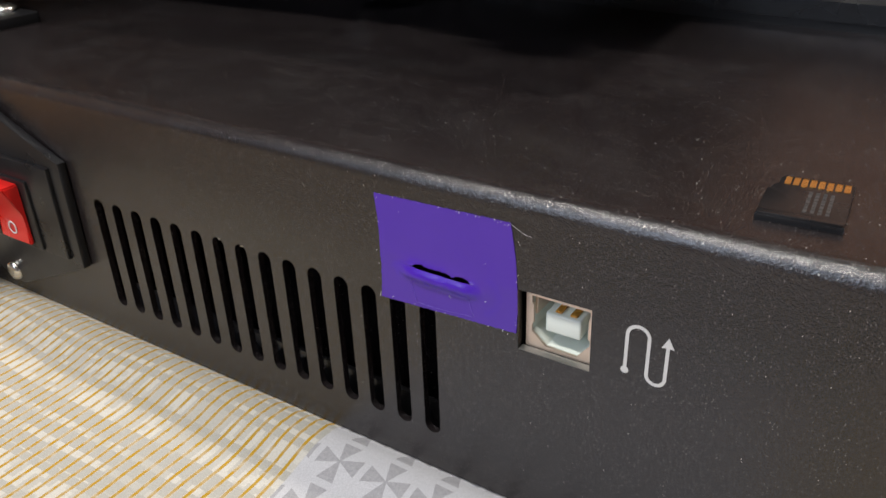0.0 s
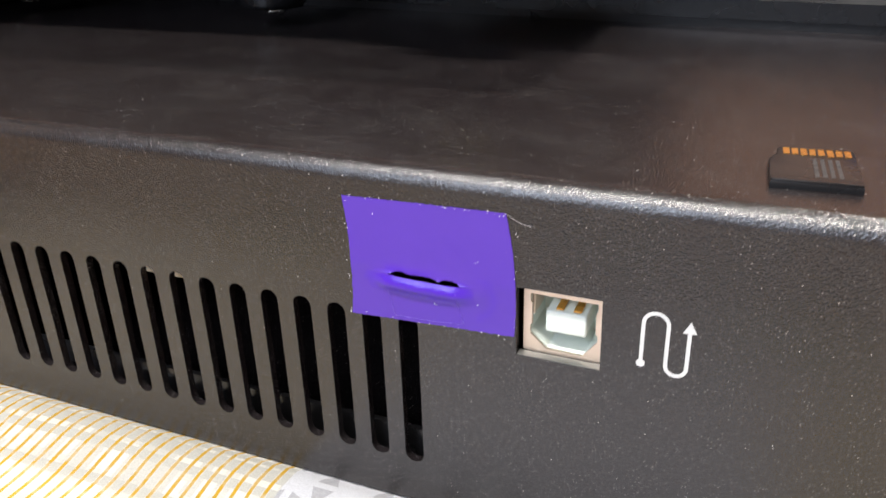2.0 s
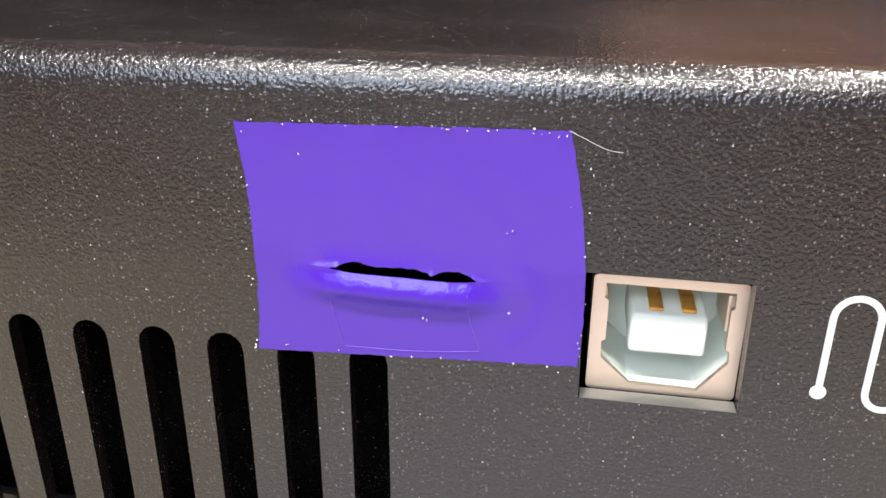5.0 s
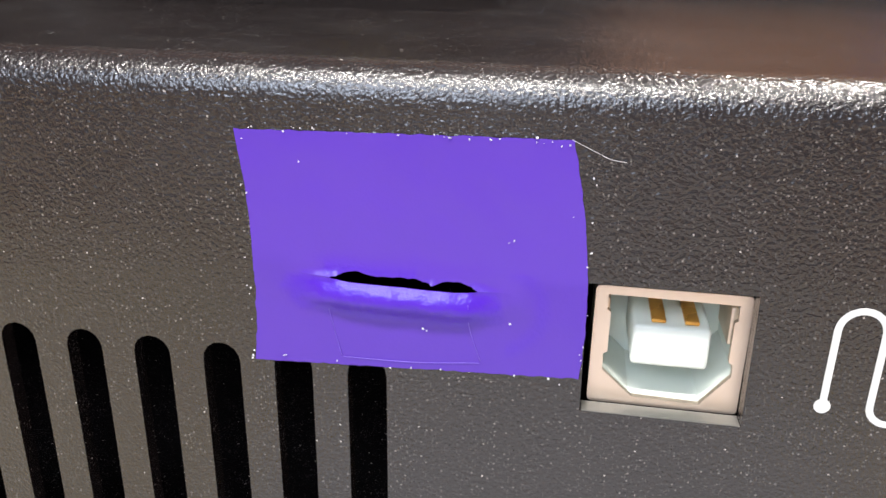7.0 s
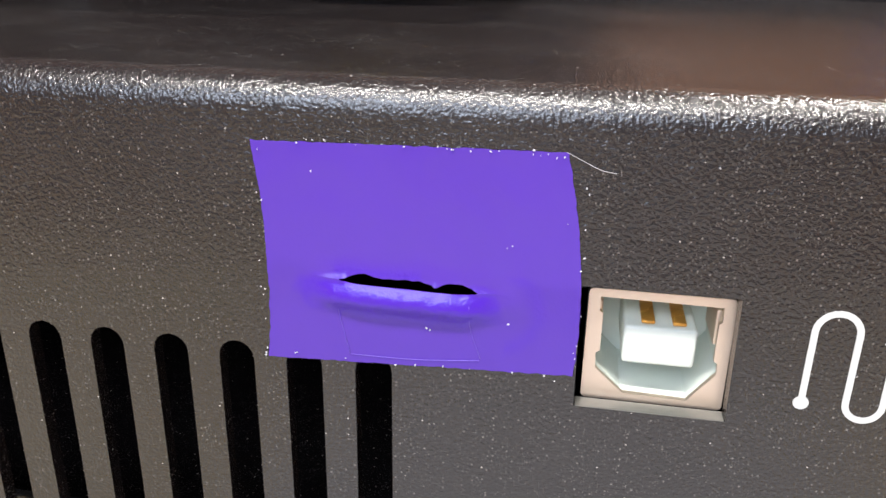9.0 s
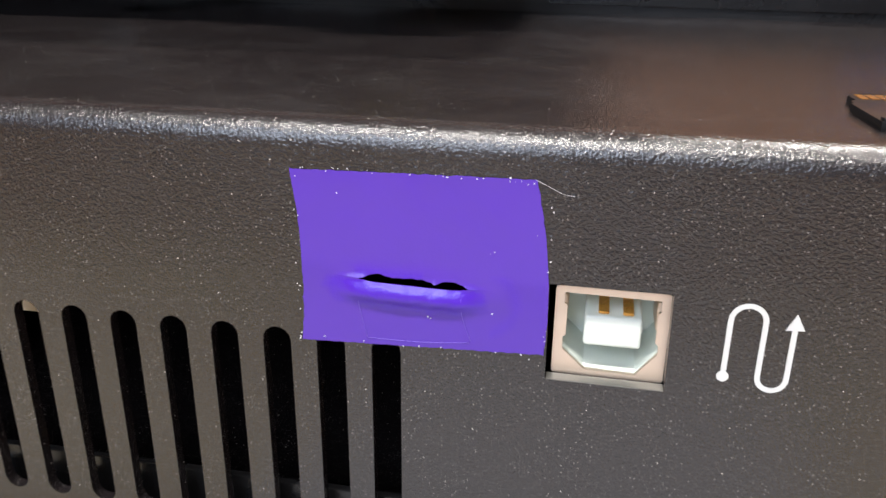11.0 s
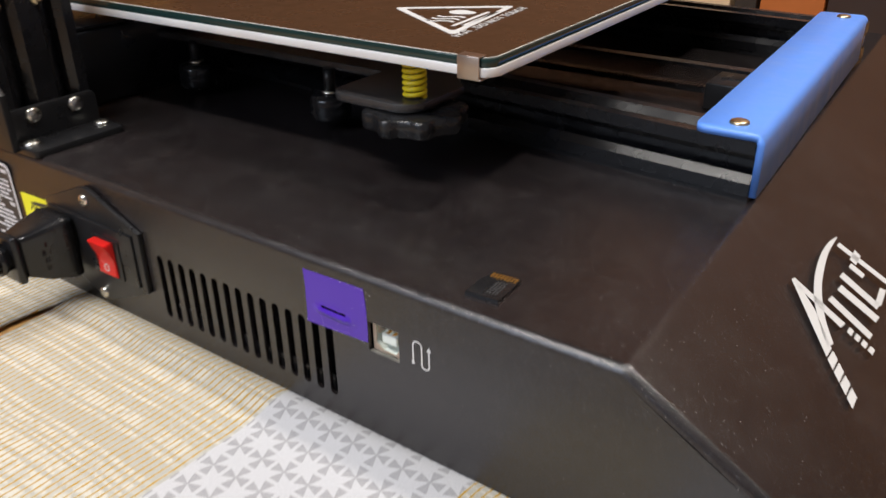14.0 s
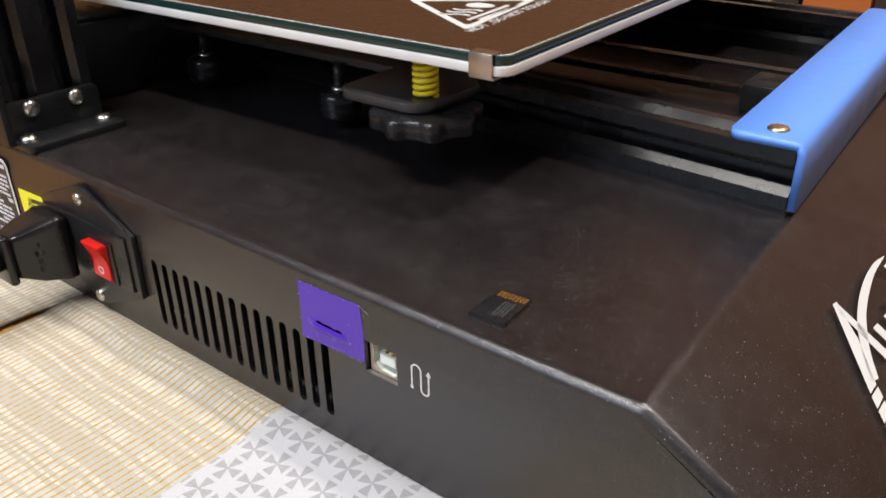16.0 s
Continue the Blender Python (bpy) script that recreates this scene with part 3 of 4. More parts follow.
def loose_dust(rnd, spots, size):
    bm = bmesh.new()
    for x, y, z in ((x, y + lean(z), z) for x, y, z in spots):
        r = size * rnd.uniform(0.5, 1.5)
        m = Matrix.Translation((x, y, z)) @ Euler([rnd.uniform(0, 6) for _ in range(3)]).to_matrix().to_4x4() @ Matrix.Diagonal((r, 0.5 * r, 0.8 * r, 1))
        bmesh.ops.create_icosphere(bm, subdivisions=1, radius=1.0, matrix=m)
    return bm


rnd = random.Random(5)
spots = [(rnd.uniform(-39, -14), -0.25, 55.35 + rnd.gauss(0, 0.12) + 0.1) for _ in range(26)]
spots += [(-39.5 + rnd.gauss(0, 0.1), -0.25, rnd.uniform(36, 55)) for _ in range(12)] + [(-12.8 + rnd.gauss(0, 0.1), -0.25, rnd.uniform(37.5, 54)) for _ in range(10)]
spots += [(rnd.uniform(-38, -14), -0.25, 36.7 + rnd.gauss(0, 0.2)) for _ in range(10)] + [(-25.2, -0.25, 40.3), (-24.9, -0.25, 40.15), (-18.8, -0.25, 47.9), (-18.4, -0.25, 48.1), (-14.2, -0.25, 50.2)]
LINT = worn("white_lint", (0.6, 0.6, 0.63), 0.8)
tagged(part("lint", loose_dust(rnd, spots, 0.085), LINT, patch, "specks of white lint along the cut edges"), kind="stuff")
hair = add_tube(bmesh.new(), spline([(-14.7, 0.65, 55.8), (-13.4, 0.6, 55.2), (-12.0, 0.5, 54.6), (-10.8, 0.5, 54.4)]), 0.018, 5)
part("stray_hair", hair, LINT, patch, "thin pale hair caught under the edge")
for pts in ([(-33.0, -0.6, 42.9), (-32.6, -0.22, 40.2), (-31.9, -0.2, 37.2)], [(-21.6, -1.0, 43.0), (-21.5, -0.3, 40.6), (-20.6, -0.2, 37.9)], [(-31.8, -0.2, 37.1), (-26, -0.2, 37.2), (-20.7, -0.2, 37.7)]):
    part("crease_line", add_tube(bmesh.new(), spline(pts), 0.022, 5), PALE_VINYL, patch)

# mains inlet with switch
inlet_loop = [(-190, 18), (-160.5, 5.6), (-156.5, 5.6), (-127, 18), (-126.6, 44.5), (-156, 56.6), (-160.5, 56.6), (-190, 45)]
inlet = part("mains_inlet", plate([inlet_loop], 1.4, upright(-1.2), 0.4), BLACK_PLASTIC, printer, "black power inlet panel with a red switch", smooth=25)
part("inlet_step", plate([[(-187, 20), (-130.5, 20), (-130.2, 43), (-187, 43)]], 0.8, upright(-2.7), 0.3), BLACK_PLASTIC, inlet, smooth=25)
rocker = part("rocker_switch", plate([rounded(-156.5, -139.2, 20.4, 38.4, 0.6, 2)], 0.6, upright(-3.6), 0.2), BLACK_PLASTIC, inlet, smooth=25)
wedge = bmesh.new()
prof = [(21.6, -3.9), (21.6, -5.2), (29.6, -4.7), (37.4, -8.2), (37.4, -3.9)]
ends = [[wedge.verts.new((x, y, z)) for z, y in prof] for x in (-154.0, -142.0)]
wedge.faces.new(ends[0])
wedge.faces.new(ends[1][::-1])
for k in range(5):
    j = (k + 1) % 5
    wedge.faces.new((ends[0][k], ends[0][j], ends[1][j], ends[1][k]))
bmesh.ops.bevel(wedge, geom=list(wedge.edges), offset=0.4, segments=2, affect="EDGES")
part("rocker", wedge, RED, rocker, "glossy red rocker", smooth=35)
part("off_mark", plate([arc2(-148.0, 25.2, 1.7, 0, 350, 20), arc2(-148.0, 25.2, 1.25, 0, 350, 20)], 0.1, upright(-5.2)), PRINT, rocker)


def screw_data(name, r, mat, cross=True):
    """A domed screw head on the plane z = 0, facing up."""
    bm = lathe([(r, 0.0), (r, 0.35 * r), (0.86 * r, 0.62 * r), (0.55 * r, 0.8 * r), (0.2 * r, 0.86 * r)], segments=20)
    if cross:
        add_box(bm, -0.5 * r, 0.5 * r, -0.09 * r, 0.09 * r, 0.6 * r, 0.87 * r)
        add_box(bm, -0.09 * r, 0.09 * r, -0.5 * r, 0.5 * r, 0.6 * r, 0.872 * r)
    return mesh_of(name, bm, mat, 35)


SCREW, BOLT, BLUE_SCREW = screw_data("screw", 2.6, STEEL), screw_data("bolt", 3.6, STEEL), screw_data("bracket_screw", 3.6, BRASS)
BLUE_SCREW.transform(Matrix.Diagonal((1, 1, 0.5, 1)))
POST_SCREW = screw_data("post_screw", 2.4, BRASS)
BOLT.transform(Matrix.Diagonal((1, 1, 0.7, 1)))
SCREW.transform(Matrix.Diagonal((1, 1, 0.7, 1)))
for z in (51.4, 8.9):
    part("screw", SCREW, None, inlet, "bright domed screw", at=at_mm(-159, -2.2, z, 90))

# rating label and yellow sticker
label = part("rating_label", plate([rounded(-289, -219.3, 7.5, 52.5, 4)], 0.3, upright(-0.2)), INK, printer, "black rating label with silver border and rows of print")
part("label_border", plate([rounded(-289, -219.3, 7.5, 52.5, 4), rounded(-287.4, -220.9, 9.1, 50.9, 3)], 0.1, upright(-0.4)), SILVER, label, "silver border")
bars = bmesh.new()
rnd = random.Random(3)
z = 49.4
for row in range(17):
    x = -285.5
    tall = 1.9 if row in (0, 7) else 1.25
    while x < -226:
        w = rnd.uniform(1.5, 8)
        if rnd.random() < 0.9:
            add_box(bars, x, min(x + w, -222.5), -0.45, -0.36, z - tall, z)
        x += w + rnd.uniform(0.35, 0.9)
    z -= tall + 0.95
tagged(part("label_print", bars, SILVER, label, "rows of silver print"), kind="stuff")
sticker = part("yellow_sticker", plate([[(-214.5, 41.0), (-186.0, 42.0), (-186.0, 26.5), (-214.5, 25.5)]], 0.2, upright(-0.15)), YELLOW, printer, "bright yellow warning sticker")
part("sticker_text", lettering("AC 2", 6.6, 0.05, upright(-0.28) @ Matrix.Translation((-208.5, 34.0, 0))), INK, sticker, "black print")
part("sticker_print", plate([[(-205, 38.6), (-194, 39.6), (-194, 37.6), (-205, 36.8)], [(-205, 35.5), (-197, 36.2), (-197, 34.4), (-205, 33.8)]], 0.1, upright(-0.28)), INK, printer)


# aluminium profiles
def cell_side(a):
    """Half of a V-slot in one 20 mm side, from the middle outwards: (along, depth)."""
    return [(-10, 0), (-5.4, 0), (-2.7, 2.7), (-4.6, 3.0), (-2.6, 6.4), (2.6, 6.4), (4.6, 3.0), (2.7, 2.7), (5.4, 0)]


def profile_loop(nx, ny):
    out = []
    w, h = 20 * nx, 20 * ny
    for k in range(nx):
        out += [(-w / 2 + 20 * k + 10 + a, -h / 2 + d) for a, d in cell_side(0)]
    for k in range(ny):
        out += [(w / 2 - d, -h / 2 + 20 * k + 10 + a) for a, d in cell_side(0)]
    for k in range(nx):
        out += [(w / 2 - 20 * k - 10 - a, h / 2 - d) for a, d in cell_side(0)]
    for k in range(ny):
        out += [(-w / 2 + d, h / 2 - 20 * k - 10 - a) for a, d in cell_side(0)]
    return out


def along_x(y, z, x):
    """2D (a, b) to a section across x: a to y, b to z."""
    return Matrix(((0, 0, 1, x), (1, 0, 0, y), (0, 1, 0, z), (0, 0, 0, 1)))


RAIL_Z = 72.9
for x, y in ((66.0, 129.3), (58.0, 340.0)):
    along = Matrix.Translation((x, y, 0)) @ Matrix.Rotation(radians(-4.3), 4, "Z") @ along_x(0, RAIL_Z, -182.5)
    rail = part("bed_rail", plate([[(1.02 * a, 1.02 * b) for a, b in profile_loop(1, 1)]], 365, along), RAIL, printer, "black slotted aluminium rail", smooth=20)
    # Added strip, fills the gap so no brown reflection shows below the rail
    part("rail_seat", plate([[(-9.6, -12.5), (9.6, -12.5), (9.6, -10.1), (-9.6, -10.1)]], 365, along), BLACK_METAL, rail, "black filler strip in the gap under the rail")

# blue end plate over the rails
blue = bmesh.new()
bx = 68.2
sheet = [(42.8, 83.2), (42.8, 86.0)] + [(bx - 4 + 4 * math.sin(a), 82 + 4 * math.cos(a)) for a in (radians(15 * k) for k in range(7))] + [(bx, 62.6), (bx - 2.6, 62.6)] + [(bx - 4 + 1.4 * math.cos(a), 82 + 1.4 * math.sin(a) - 0.2) for a in (radians(22.5 * k) for k in range(5))]
Y0, Y1, CORNER = 119.6, 351.0, 4.0
stations = [(Y0 + CORNER * (1 - math.cos(a)), CORNER * (1 - math.sin(a))) for a in (radians(15 * k) for k in range(7))]
stations += [(Y1 - CORNER * (1 - math.sin(a)), CORNER * (1 - math.cos(a))) for a in (radians(15 * k) for k in range(7))]
rows = [[blue.verts.new((x + (back if x < 43.0 else 0.0) - (y - Y0) * 0.045, y, z)) for x, z in sheet] for y, back in stations]
n = len(sheet)
for p, q in zip(rows, rows[1:]):
    for k in range(n):
        j = (k + 1) % n
        blue.faces.new((p[k], p[j], q[j], q[k]))
blue.faces.new(rows[0])
blue.faces.new(rows[-1][::-1])
end_plate = part("end_plate", blue, BLUE, printer, "bright blue bent metal end plate over the rails", smooth=35)
for x, y in ((56.0, 128.6), (46.6, 340.0)):
    part("screw", BLUE_SCREW, None, end_plate, "brass-coloured cross-head screw", at=at_mm(x, y, 86.0, 0, 0, 25))

# belt down the middle
belt = part("drive_belt", box(-290, 58, 231, 237, 64.0, 66.2), RUBBER, printer, "black toothed drive belt")
teeth = bmesh.new()
for k in range(120):
    add_box(teeth, 56 - 2.0 * k, 57 - 2.0 * k, 231, 237, 66.3, 67.1)
tagged(part("belt_teeth", teeth, RUBBER, belt), kind="stuff")
part("belt_return", box(-290, 58, 231, 237, 76.0, 77.6), RUBBER, belt)
part("motor_block", box(14, 56, 216, 252, 60.8, 74, bevel=1.5), BLACK_METAL, printer)

# ---- heated bed ----
bed = part("heated_bed", box(-318, 0, 0, 312, 108.0, 111.2, bevel=0.1, segments=1), ALU, printer, "square pale aluminium bed on springs", at=None)
bed.data.transform(Matrix.Identity(4))
BED = at_mm(-6.8, 61.6, 0, 0, 0, 1.2)


def bed_plate(inner, r):
    return [(x, y) for x, y in rounded(-318 + inner, -inner, inner, 312 - inner, r, 6)]


old = bed.data
bed.data = mesh_of("heated_bed", plate([bed_plate(0, 6)], 2.4, flat(109.6), 0.4), ALU, 35)
bpy.data.meshes.remove(old)
bed.matrix_basis = BED


def on_bed(name, bm, mat, label="", smooth=30):
    ob = part(name, bm, mat, bed, label, smooth)
    ob.matrix_parent_inverse = Matrix.Identity(4)
    return ob


on_bed("glass_plate", plate([bed_plate(0.6, 5)], 2.5, flat(112.5), 0.4), GLASS_EDGE, "dark green-edged glass plate", 35)
on_bed("build_sheet", plate([bed_plate(1.8, 5)], 0.5, flat(114.1)), SHEET, "dark brown build surface with pale worn edges", 35)
EDGE = worn("pale_worn_edge", (0.72, 0.70, 0.64), 0.5, 0.0, 2.0, 0.2, 0.1)
on_bed("sheet_edge", plate([bed_plate(1.5, 5), bed_plate(2.3, 4.6)], 0.45, flat(114.12)), EDGE, "pale cut edge")
on_bed("bed_clip", box(-13.2, -4.6, -1.0, -0.1, 107.3, 114.9, bevel=0.25), COPPER_EDGE, "folded steel clip")
on_bed("clip_lip", box(-13.2, -4.6, -0.9, 4.0, 114.5, 115.0, bevel=0.15), COPPER_EDGE)
on_bed("clip_foot", box(-13.2, -4.0, -0.9, 9.0, 107.0, 107.5, bevel=0.15), COPPER_EDGE)


def bedward(points):
    """World (x, y) to the bed's own plane."""
    inv = BED.inverted()
    return [tuple(1000 * c for c in (inv @ Vector((x * MM, y * MM, 0)))[:2]) for x, y in points]


tri = [(-89.7, 114.5), (-47.5, 144.1), (-38.8, 84.8)]
mid = Vector((sum(p[0] for p in tri) / 3, sum(p[1] for p in tri) / 3))
inner_tri = [tuple(mid + (Vector(p) - mid) * 0.82) for p in tri]


def soften(loop, share=0.07, n=4):
    out = []
    for k, p in enumerate(loop):
        a, b, p = Vector(loop[k - 1]), Vector(loop[(k + 1) % len(loop)]), Vector(p)
        s, e = p + (a - p) * share, p + (b - p) * share
        out += [tuple((1 - t) ** 2 * s + 2 * t * (1 - t) * p + t * t * e) for t in (i / n for i in range(n + 1))]
    return out


on_bed("warning_triangle", plate([bedward(soften(tri)), bedward(soften(inner_tri))], 0.12, flat(114.45)), PRINT, "white printed hot-surface triangle")


# axes of the printed picture: right along the lettering, up towards the far corner
def tri_point(a, b):
    p = Vector((-45.3 - 1.13 * b, 112.9 + 1.13 * (a - 0.06 * b))) - Vector((-45.3, 112.9))
    c, d = math.cos(radians(5)), math.sin(radians(5))
    return (-45.3 + c * p.x - d * p.y, 112.9 + d * p.x + c * p.y)


picture = [bedward([tri_point(a, b) for a, b in ribbon([(-13, 3.2), (13, 3.2)], 1.5)]), bedward([tri_point(a, b) for a, b in ribbon([(-11, 0.4), (14.5, 0.4)], 1.3)])]
for s in (-7.5, -3.5, 0.5):
    picture.append(bedward([tri_point(a, b) for a, b in ribbon([(s + 1.2 * math.sin(k * 0.75), 6 + 1.3 * k) for k in range(9)], 1.3)]))
blob = [tri_point(9 + 3.6 * math.cos(a) * (1 + 0.12 * math.sin(3 * a)), 11.5 + 5.2 * math.sin(a)) for a in (2 * math.pi * k / 18 for k in range(18))]
picture.append(bedward(blob))
for loop in picture:
    on_bed("printed_mark", plate([loop], 0.12, flat(114.45)), PRINT)
words = lettering("HOT , DO NOT TOUCH", 5.4, 0.1, Matrix.Identity(4))
wide = max(v.co.x for v in words.verts)
a, b = (Vector(p) for p in bedward([(-35.1, 83.7), (-40.7, 142.5)]))
way = (b - a).normalized()
k = (b - a).length / wide
words.transform(Matrix(((way.x * k, -way.y, 0, a.x), (way.y * k, way.x, 0, a.y), (0, 0, 1, 114.46), (0, 0, 0, 1))))
on_bed("printed_words", words, PRINT, "white printed words")

# carriage, spring, knob, wheels
arm_loop = [(-300, 100)] + [(-86, 100), (-86, 76)] + arc2(-78, 74, 8, 180, 270, 5) + arc2(-54, 76, 10, 270, 360, 6) + [(-44, 100), (-70, 126), (-70, 300), (-300, 300)]
carriage = part("carriage", plate([arm_loop], 2.4, flat(89.3), 0.5), GREY_COAT, printer, "black metal carriage plate under the bed", smooth=30)


def coil(cx, cy, z0, z1, r, turns, rw):
    n = int(turns * 24)
    return add_tube(bmesh.new(), [(cx + r * math.cos(2 * math.pi * turns * k / n), cy + r * math.sin(2 * math.pi * turns * k / n), z0 + (z1 - z0) * k / n) for k in range(n + 1)], rw, 8)


part("bed_spring", coil(-51.6, 78, 90.8, 107.2, 3.9, 7.2, 0.95), SPRING, carriage, "yellow coil spring", smooth=50)
part("levelling_screw", lathe([(2.0, 79.6), (2.0, 108.0)], segments=16, cx=-51.6, cy=78), STEEL, carriage)


def lobes(a, r):
    return 1.0 + (0.1 * max(-0.55, math.cos(8 * a)) if r > 14 else 0.0)


knob = part("levelling_knob", lathe([(9, 86.8), (17.0, 87.2), (18.1, 87.0), (18.7, 86.3), (18.8, 83.6), (18.7, 81.0), (18.1, 80.2), (17.0, 79.8), (8, 80.0)], segments=108, cx=-51.6, cy=78, wave=lobes),
            KNOB, carriage, "black scalloped levelling knob", smooth=40)
for x, y in ((-115.5, 98.5), (-210.0, 101.0)):
    wheel = part("guide_wheel", lathe([(6.0, 65.4), (8.4, 65.8), (9.1, 67.0), (9.3, 70.4), (9.1, 71.2), (9.3, 72.0), (9.1, 75.2), (8.3, 76.6), (4.6, 77.2)], segments=40, cx=x, cy=y), RUBBER, carriage, "black rubber guide wheel")
    part("bolt_head", lathe([(3.9, 77.3), (4.0, 78.2), (3.2, 78.9), (1.0, 79.1)], segments=24, cx=x, cy=y), STEEL, wheel, "bright bolt washer")
    part("axle", lathe([(2.6, 78.8), (2.6, 88.2)], segments=18, cx=x, cy=y), BLACK_METAL, wheel)
    part("lower_nut", lathe([(2.4, 64.0), (3.4, 64.4), (3.6, 65.3)], segments=6, cx=x, cy=y), STEEL, wheel, "bright nut")

# ---- gantry post at the rear ----
post = part("gantry_post", plate([profile_loop(1, 2)], 330, Matrix.Translation((-223.5, 22.2, 227))), RAIL, printer, "upright black slotted aluminium post", smooth=20)
foot = part("post_bracket", plate([rounded(-213.5, -193.5, 0.4, 43.6, 2.5, 3)], 2.4, flat(61.9), 0.3), BLACK_METAL, post, "black bent steel bracket", smooth=25)
part("bracket_flange", plate([rounded(0.4, 43.0, 60.8, 77.4, 2.5, 3)], 2.2, Matrix(((0, 0, 1, -212.2), (1, 0, 0, 0), (0, 1, 0, 0), (0, 0, 0, 1))), 0.3), BLACK_METAL, foot, smooth=25)
part("side_flange", plate([[(-206, 61.5), (-206, 86.0), (-209, 89.0), (-224, 89.6), (-231, 86), (-231, 61.5)]], 2.4, upright(-0.9), 0.3), BLACK_METAL, foot, smooth=25)
for y in (5.6, 39.4):
    part("screw", BOLT, None, foot, "bright domed screw", at=at_mm(-204.5, y, 63.2))
for y in (12.2, 32.4):
    part("screw", BOLT, None, foot, at=at_mm(-211.0, y, 73.6, 0, 90, 0))
for y, z in ((9.0, 119.4), (27.0, 120.0)):
    part("screw", POST_SCREW, None, post, "small brass-coloured screw", at=at_mm(-213.5, y, z, 0, 90, 0))
for z in (84.0, 73.8):
    part("screw", BOLT, None, foot, at=at_mm(-221.8, -2.1, z, 90))
# Added length across the back keeps the gap under the bed dark
rear = part("rear_housing", box(-296, -238, 10, 424, 60.9, 97, bevel=2), BLACK_PLASTIC, printer, "black housing behind the post, lengthened to darken the back")
part("rear_lid", box(-296, -240, 12, 422, 97.1, 99.0, bevel=0.6), BLACK_METAL, rear)

# ---- mark on the slope: plain shapes ----
SLOPE_AT = Matrix(((math.cos(SLOPE), 0, math.sin(SLOPE), KNEE + 0.12 * math.sin(SLOPE)), (0, 1, 0, 0), (-math.sin(SLOPE), 0, math.cos(SLOPE), TOP + 0.12 * math.cos(SLOPE)), (0, 0, 0, 1)))


def mark(points):
    """Units of the mark's own drawing to (down the slope, along y)."""
    out = []
    for u, v in points:
        x, y = 68.30 + 0.04754 * u + 0.02995 * v, 97.79 + 0.09639 * u - 0.11117 * v
        out.append(((x - KNEE) / math.cos(SLOPE), y))
    return out


crescent = spline([(503, 78, 0), (452, 112, 0), (410, 180, 0), (385, 260, 0), (376, 340, 0), (380, 410, 0), (400, 500, 0), (432, 600, 0)], 4) + spline([(462, 592, 0), (432, 500, 0), (418, 420, 0), (414, 340, 0), (425, 262, 0), (452, 168, 0), (503, 78, 0)], 4)[:-1]
shapes = [[p[:2] for p in crescent]]
shapes.append([(272, 296), (288, 288), (300, 310), (380, 440), (452, 610), (430, 640)])
shapes.append([(284, 288), (520, 512), (498, 528), (300, 330)])
for k in range(4):
    o = (25.5 * k, 50.0 * k)
    shapes.append([(434 + o[0], 650 + o[1]), (458 + o[0], 618 + o[1]), (478 + o[0], 656 + o[1]), (456 + o[0], 692 + o[1])])
    o = (31.0 * k, 29.0 * k)
    shapes.append([(526 + o[0], 548 + o[1]), (540 + o[0], 530 + o[1]), (560 + o[0], 548 + o[1]), (546 + o[0], 568 + o[1])])
shapes += [ribbon([(452, 392), (640, 580)], 26), ribbon([(500, 345), (680, 508)], 30), ribbon([(512, 282), (690, 450)], 28), ribbon([(560, 236), (628, 296)], 24), ribbon([(690, 440), (725, 365)], 34), ribbon([(503, 122), (752, 332)], 22)]
shapes.append([(560, 205), (592, 156), (620, 190), (592, 236)])
for loop in shapes:
    part("printed_mark", plate([mark(loop)], 0.08, SLOPE_AT), PRINT, housing, "white printed mark")

# ---- memory card ----
card = thing("memory_card", 22, 16, TOP, "black micro memory card lying on the printer top, contacts up", "memory card")
CARD = Matrix.Translation((22.9, 16.9, TOP)) @ Matrix.Rotation(radians(3.5), 4, "Z")
body = [(-5.5, -7.5), (5.5, -7.5), (5.5, 7.0), (5.0, 7.5), (-3.6, 7.5), (-4.3, 6.8), (-4.3, 4.2), (-5.0, 3.4), (-5.0, 2.4), (-5.5, 1.9)]
part("card_body", plate([body], 0.8, CARD @ flat(0.45), 0.12), BLACK_PLASTIC, card, smooth=30)
part("raised_lip", plate([rounded(-5.4, 5.4, -7.45, -6.3, 0.3, 2)], 0.3, CARD @ flat(1.08), 0.08), BLACK_PLASTIC, card)
for k in range(8):
    x = -3.2 + 1.12 * k
    long = 3.0 if k in (2, 5) else 2.7
    part("contact", plate([rounded(x - 0.42, x + 0.42, 6.9 - long, 6.9, 0.12, 2)], 0.06, CARD @ flat(1.02)), GOLD, card, "gilt contact")
lines = bmesh.new()
rnd = random.Random(8)
for r in range(4):
    y = 2.6
    while y > -4.5:
        w = rnd.uniform(0.4, 1.2)
        add_box(lines, 0.0 + 0.95 * r, 0.5 + 0.95 * r, y - w, y, 0.95, 1.02)
        y -= w + 0.3
lines.transform(CARD)
part("card_print", lines, CARD_INK, card, "faint grey print")

# ---- power cord ----
cord = thing("power_cord", -178, -40, 0, "black moulded power plug and cord pushed into the inlet", "power cord")


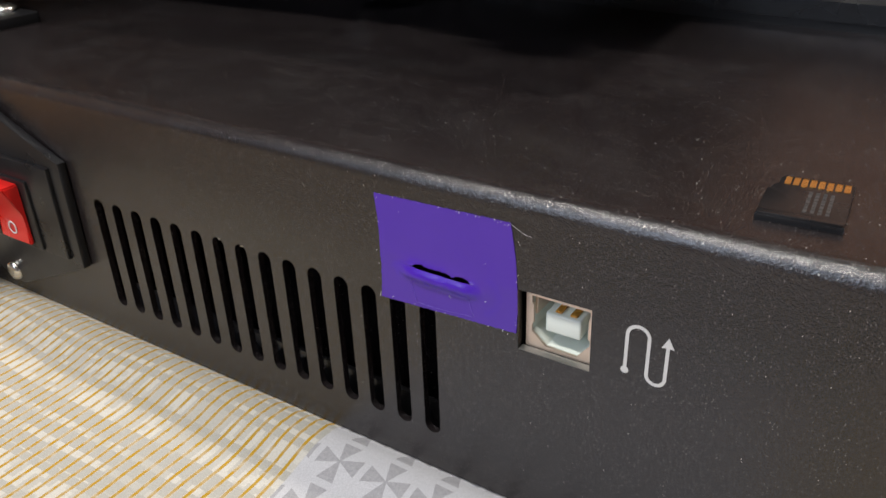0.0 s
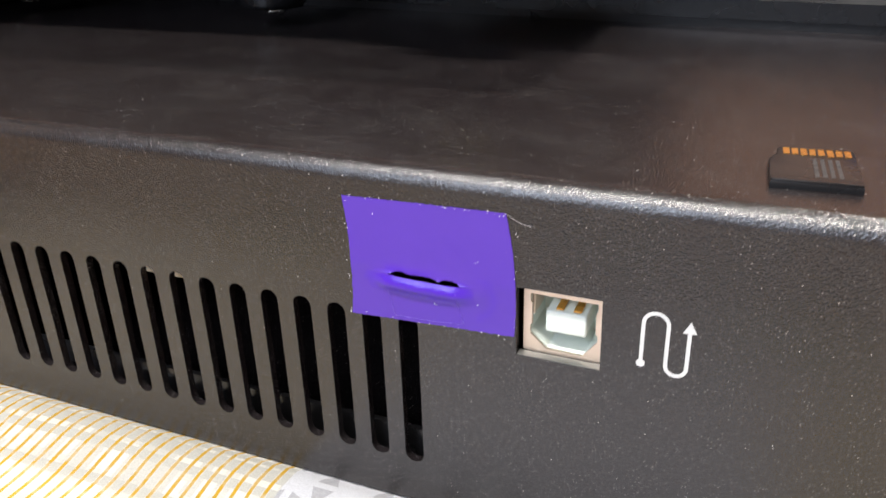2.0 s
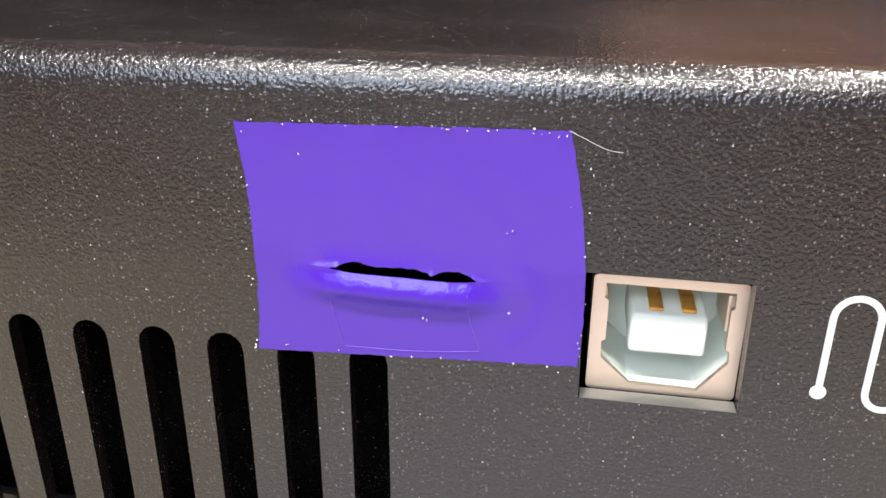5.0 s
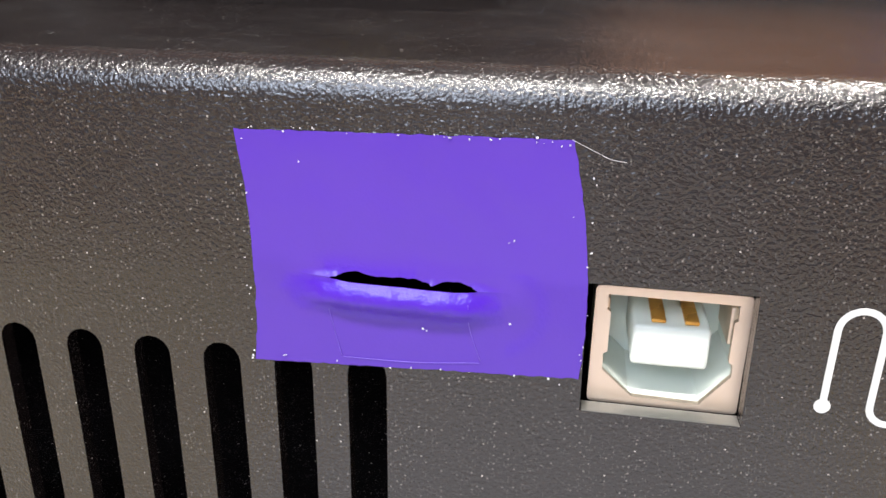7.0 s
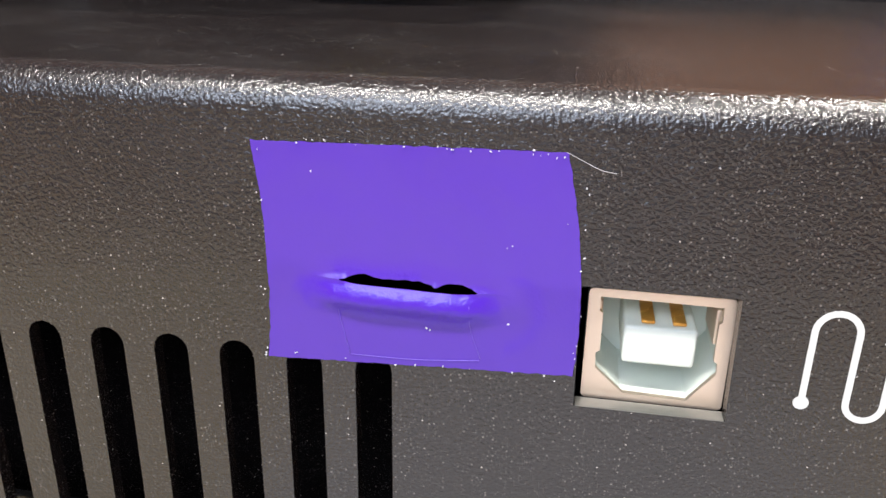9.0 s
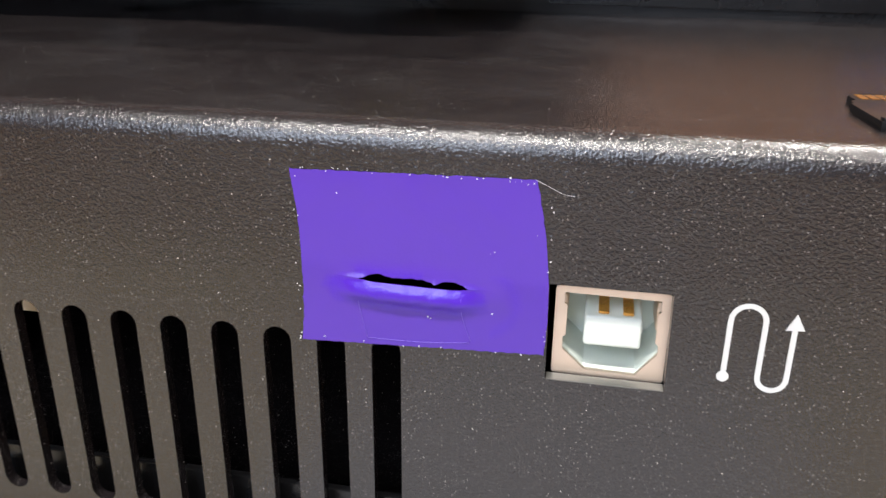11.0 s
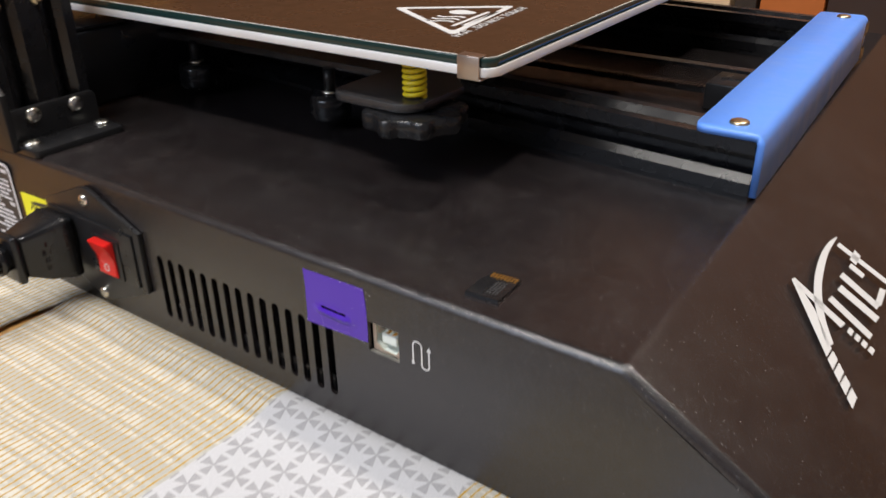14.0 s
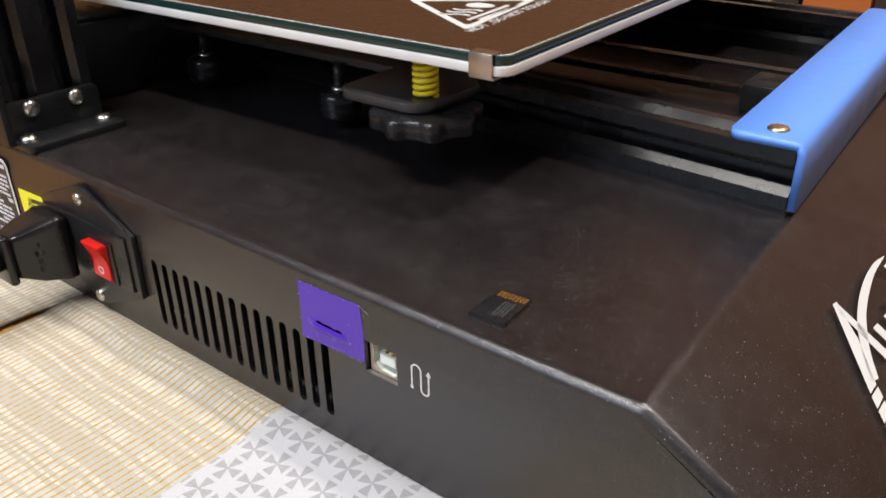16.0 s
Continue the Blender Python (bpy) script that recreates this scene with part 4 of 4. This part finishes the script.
def plug_body():
    bm = bmesh.new()
    rows = []
    for y, w, h, zc in ((-4.2, 10.4, 13.8, 28.5), (-8, 10.8, 14.2, 28.8), (-10, 10.2, 13.4, 28.9), (-17, 9.0, 11.8, 29.4), (-22.5, 7.2, 9.6, 30.2), (-26.4, 6.2, 8.4, 30.8)):
        row = []
        for k in range(28):
            a = 2 * math.pi * k / 28
            c, s = math.cos(a), math.sin(a)
            row.append(bm.verts.new((-178.5 + w * math.copysign(abs(c) ** 0.22, c), y, zc + h * math.copysign(abs(s) ** 0.25, s))))
        rows.append(row)
    for a, b in zip(rows, rows[1:]):
        for k in range(28):
            j = (k + 1) % 28
            bm.faces.new((a[k], a[j], b[j], b[k]))
    bm.faces.new(rows[0])
    bm.faces.new(rows[-1][::-1])
    return bm


plug = part("plug", plug_body(), RUBBER, cord, "glossy black moulded plug", smooth=45)
moulding = bmesh.new()
rnd = random.Random(12)
for row in range(4):
    y = -9.0
    while y > -17.5:
        w = rnd.uniform(0.5, 1.6)
        add_box(moulding, -169.35 + 0.13 * (y + 9) , -168.55 + 0.13 * (y + 9), y - w, y, 23.0 + 3.4 * row, 25.2 + 3.4 * row)
        y -= w + 0.45
tagged(part("moulded_marks", moulding, RUBBER, plug, "raised moulded marks"), kind="stuff")
part("grip_collar", box(-186.5, -170.5, -29.4, -26.0, 20.5, 41.5, bevel=1.4, segments=3), RUBBER, plug)
axis = spline([(-178.5, -33, 31.5), (-178.5, -48, 32.0), (-179, -62, 31.0), (-182, -80, 26.0), (-184, -105, 14), (-176, -128, 5.5), (-150, -135, 4.6), (-112, -123, 4.4), (-70, -113.5, 4.4), (-20, -104, 4.4), (60, -112, 4.4), (150, -160, 4.2), (260, -260, 4.2), (320, -420, 4.2)], 10)
part("cable", add_tube(bmesh.new(), axis, 3.6, 14), RUBBER, cord, "black round cable", smooth=60)
for k in range(7):
    y = -33.0 - 4.0 * k
    r = 7.0 - 0.36 * k
    part("strain_relief_ring", add_tube(bmesh.new(), [(-178.5, y + 1.3, 31.7), (-178.5, y + 0.9, 31.7), (-178.5, y - 0.9, 31.7), (-178.5, y - 1.3, 31.7)], lambda t, r=r: r if 0.2 < t < 0.8 else r - 0.7, 20), RUBBER, cord, smooth=45)
part("strain_relief_core", add_tube(bmesh.new(), [(-178.5, -28, 31.6), (-178.5, -60, 31.4)], lambda t: 6.0 - 1.8 * t, 16), RUBBER, cord, smooth=60)

# ---- things behind ----
BOOKS = (("book", -205, 84, 150, (0.62, 0.50, 0.33), "cream-coloured book standing behind the printer"),
         ("book", -117, 22, 170, (0.02, 0.02, 0.02), "black book standing behind the printer"),
         ("book", -92, 60, 150, (0.42, 0.13, 0.03), "orange-brown book standing behind the printer"),
         ("book", -30, 70, 180, (0.03, 0.02, 0.02), "dark book standing behind the printer"))
for name, x, w, h, colour, text in BOOKS:
    b = thing(name, x + w / 2, 700, 0, text, "book", "books behind the printer")
    cover = worn("book_cover", colour, 0.55, 0.0, 0.8, 0.15, 0.05)
    part("cover", box(x, x + w, 690, 790, -1.5, h, bevel=2.5), cover, b)
    part("pages", box(x + 3, x + w - 3, 694, 786, h - 6, h + 0.4), CREAM, b)
solo("wooden_board", box(-560, -535, -160, 330, -1.5, 330, bevel=3), WOOD, "brown wooden board standing at the back of the table", "board")
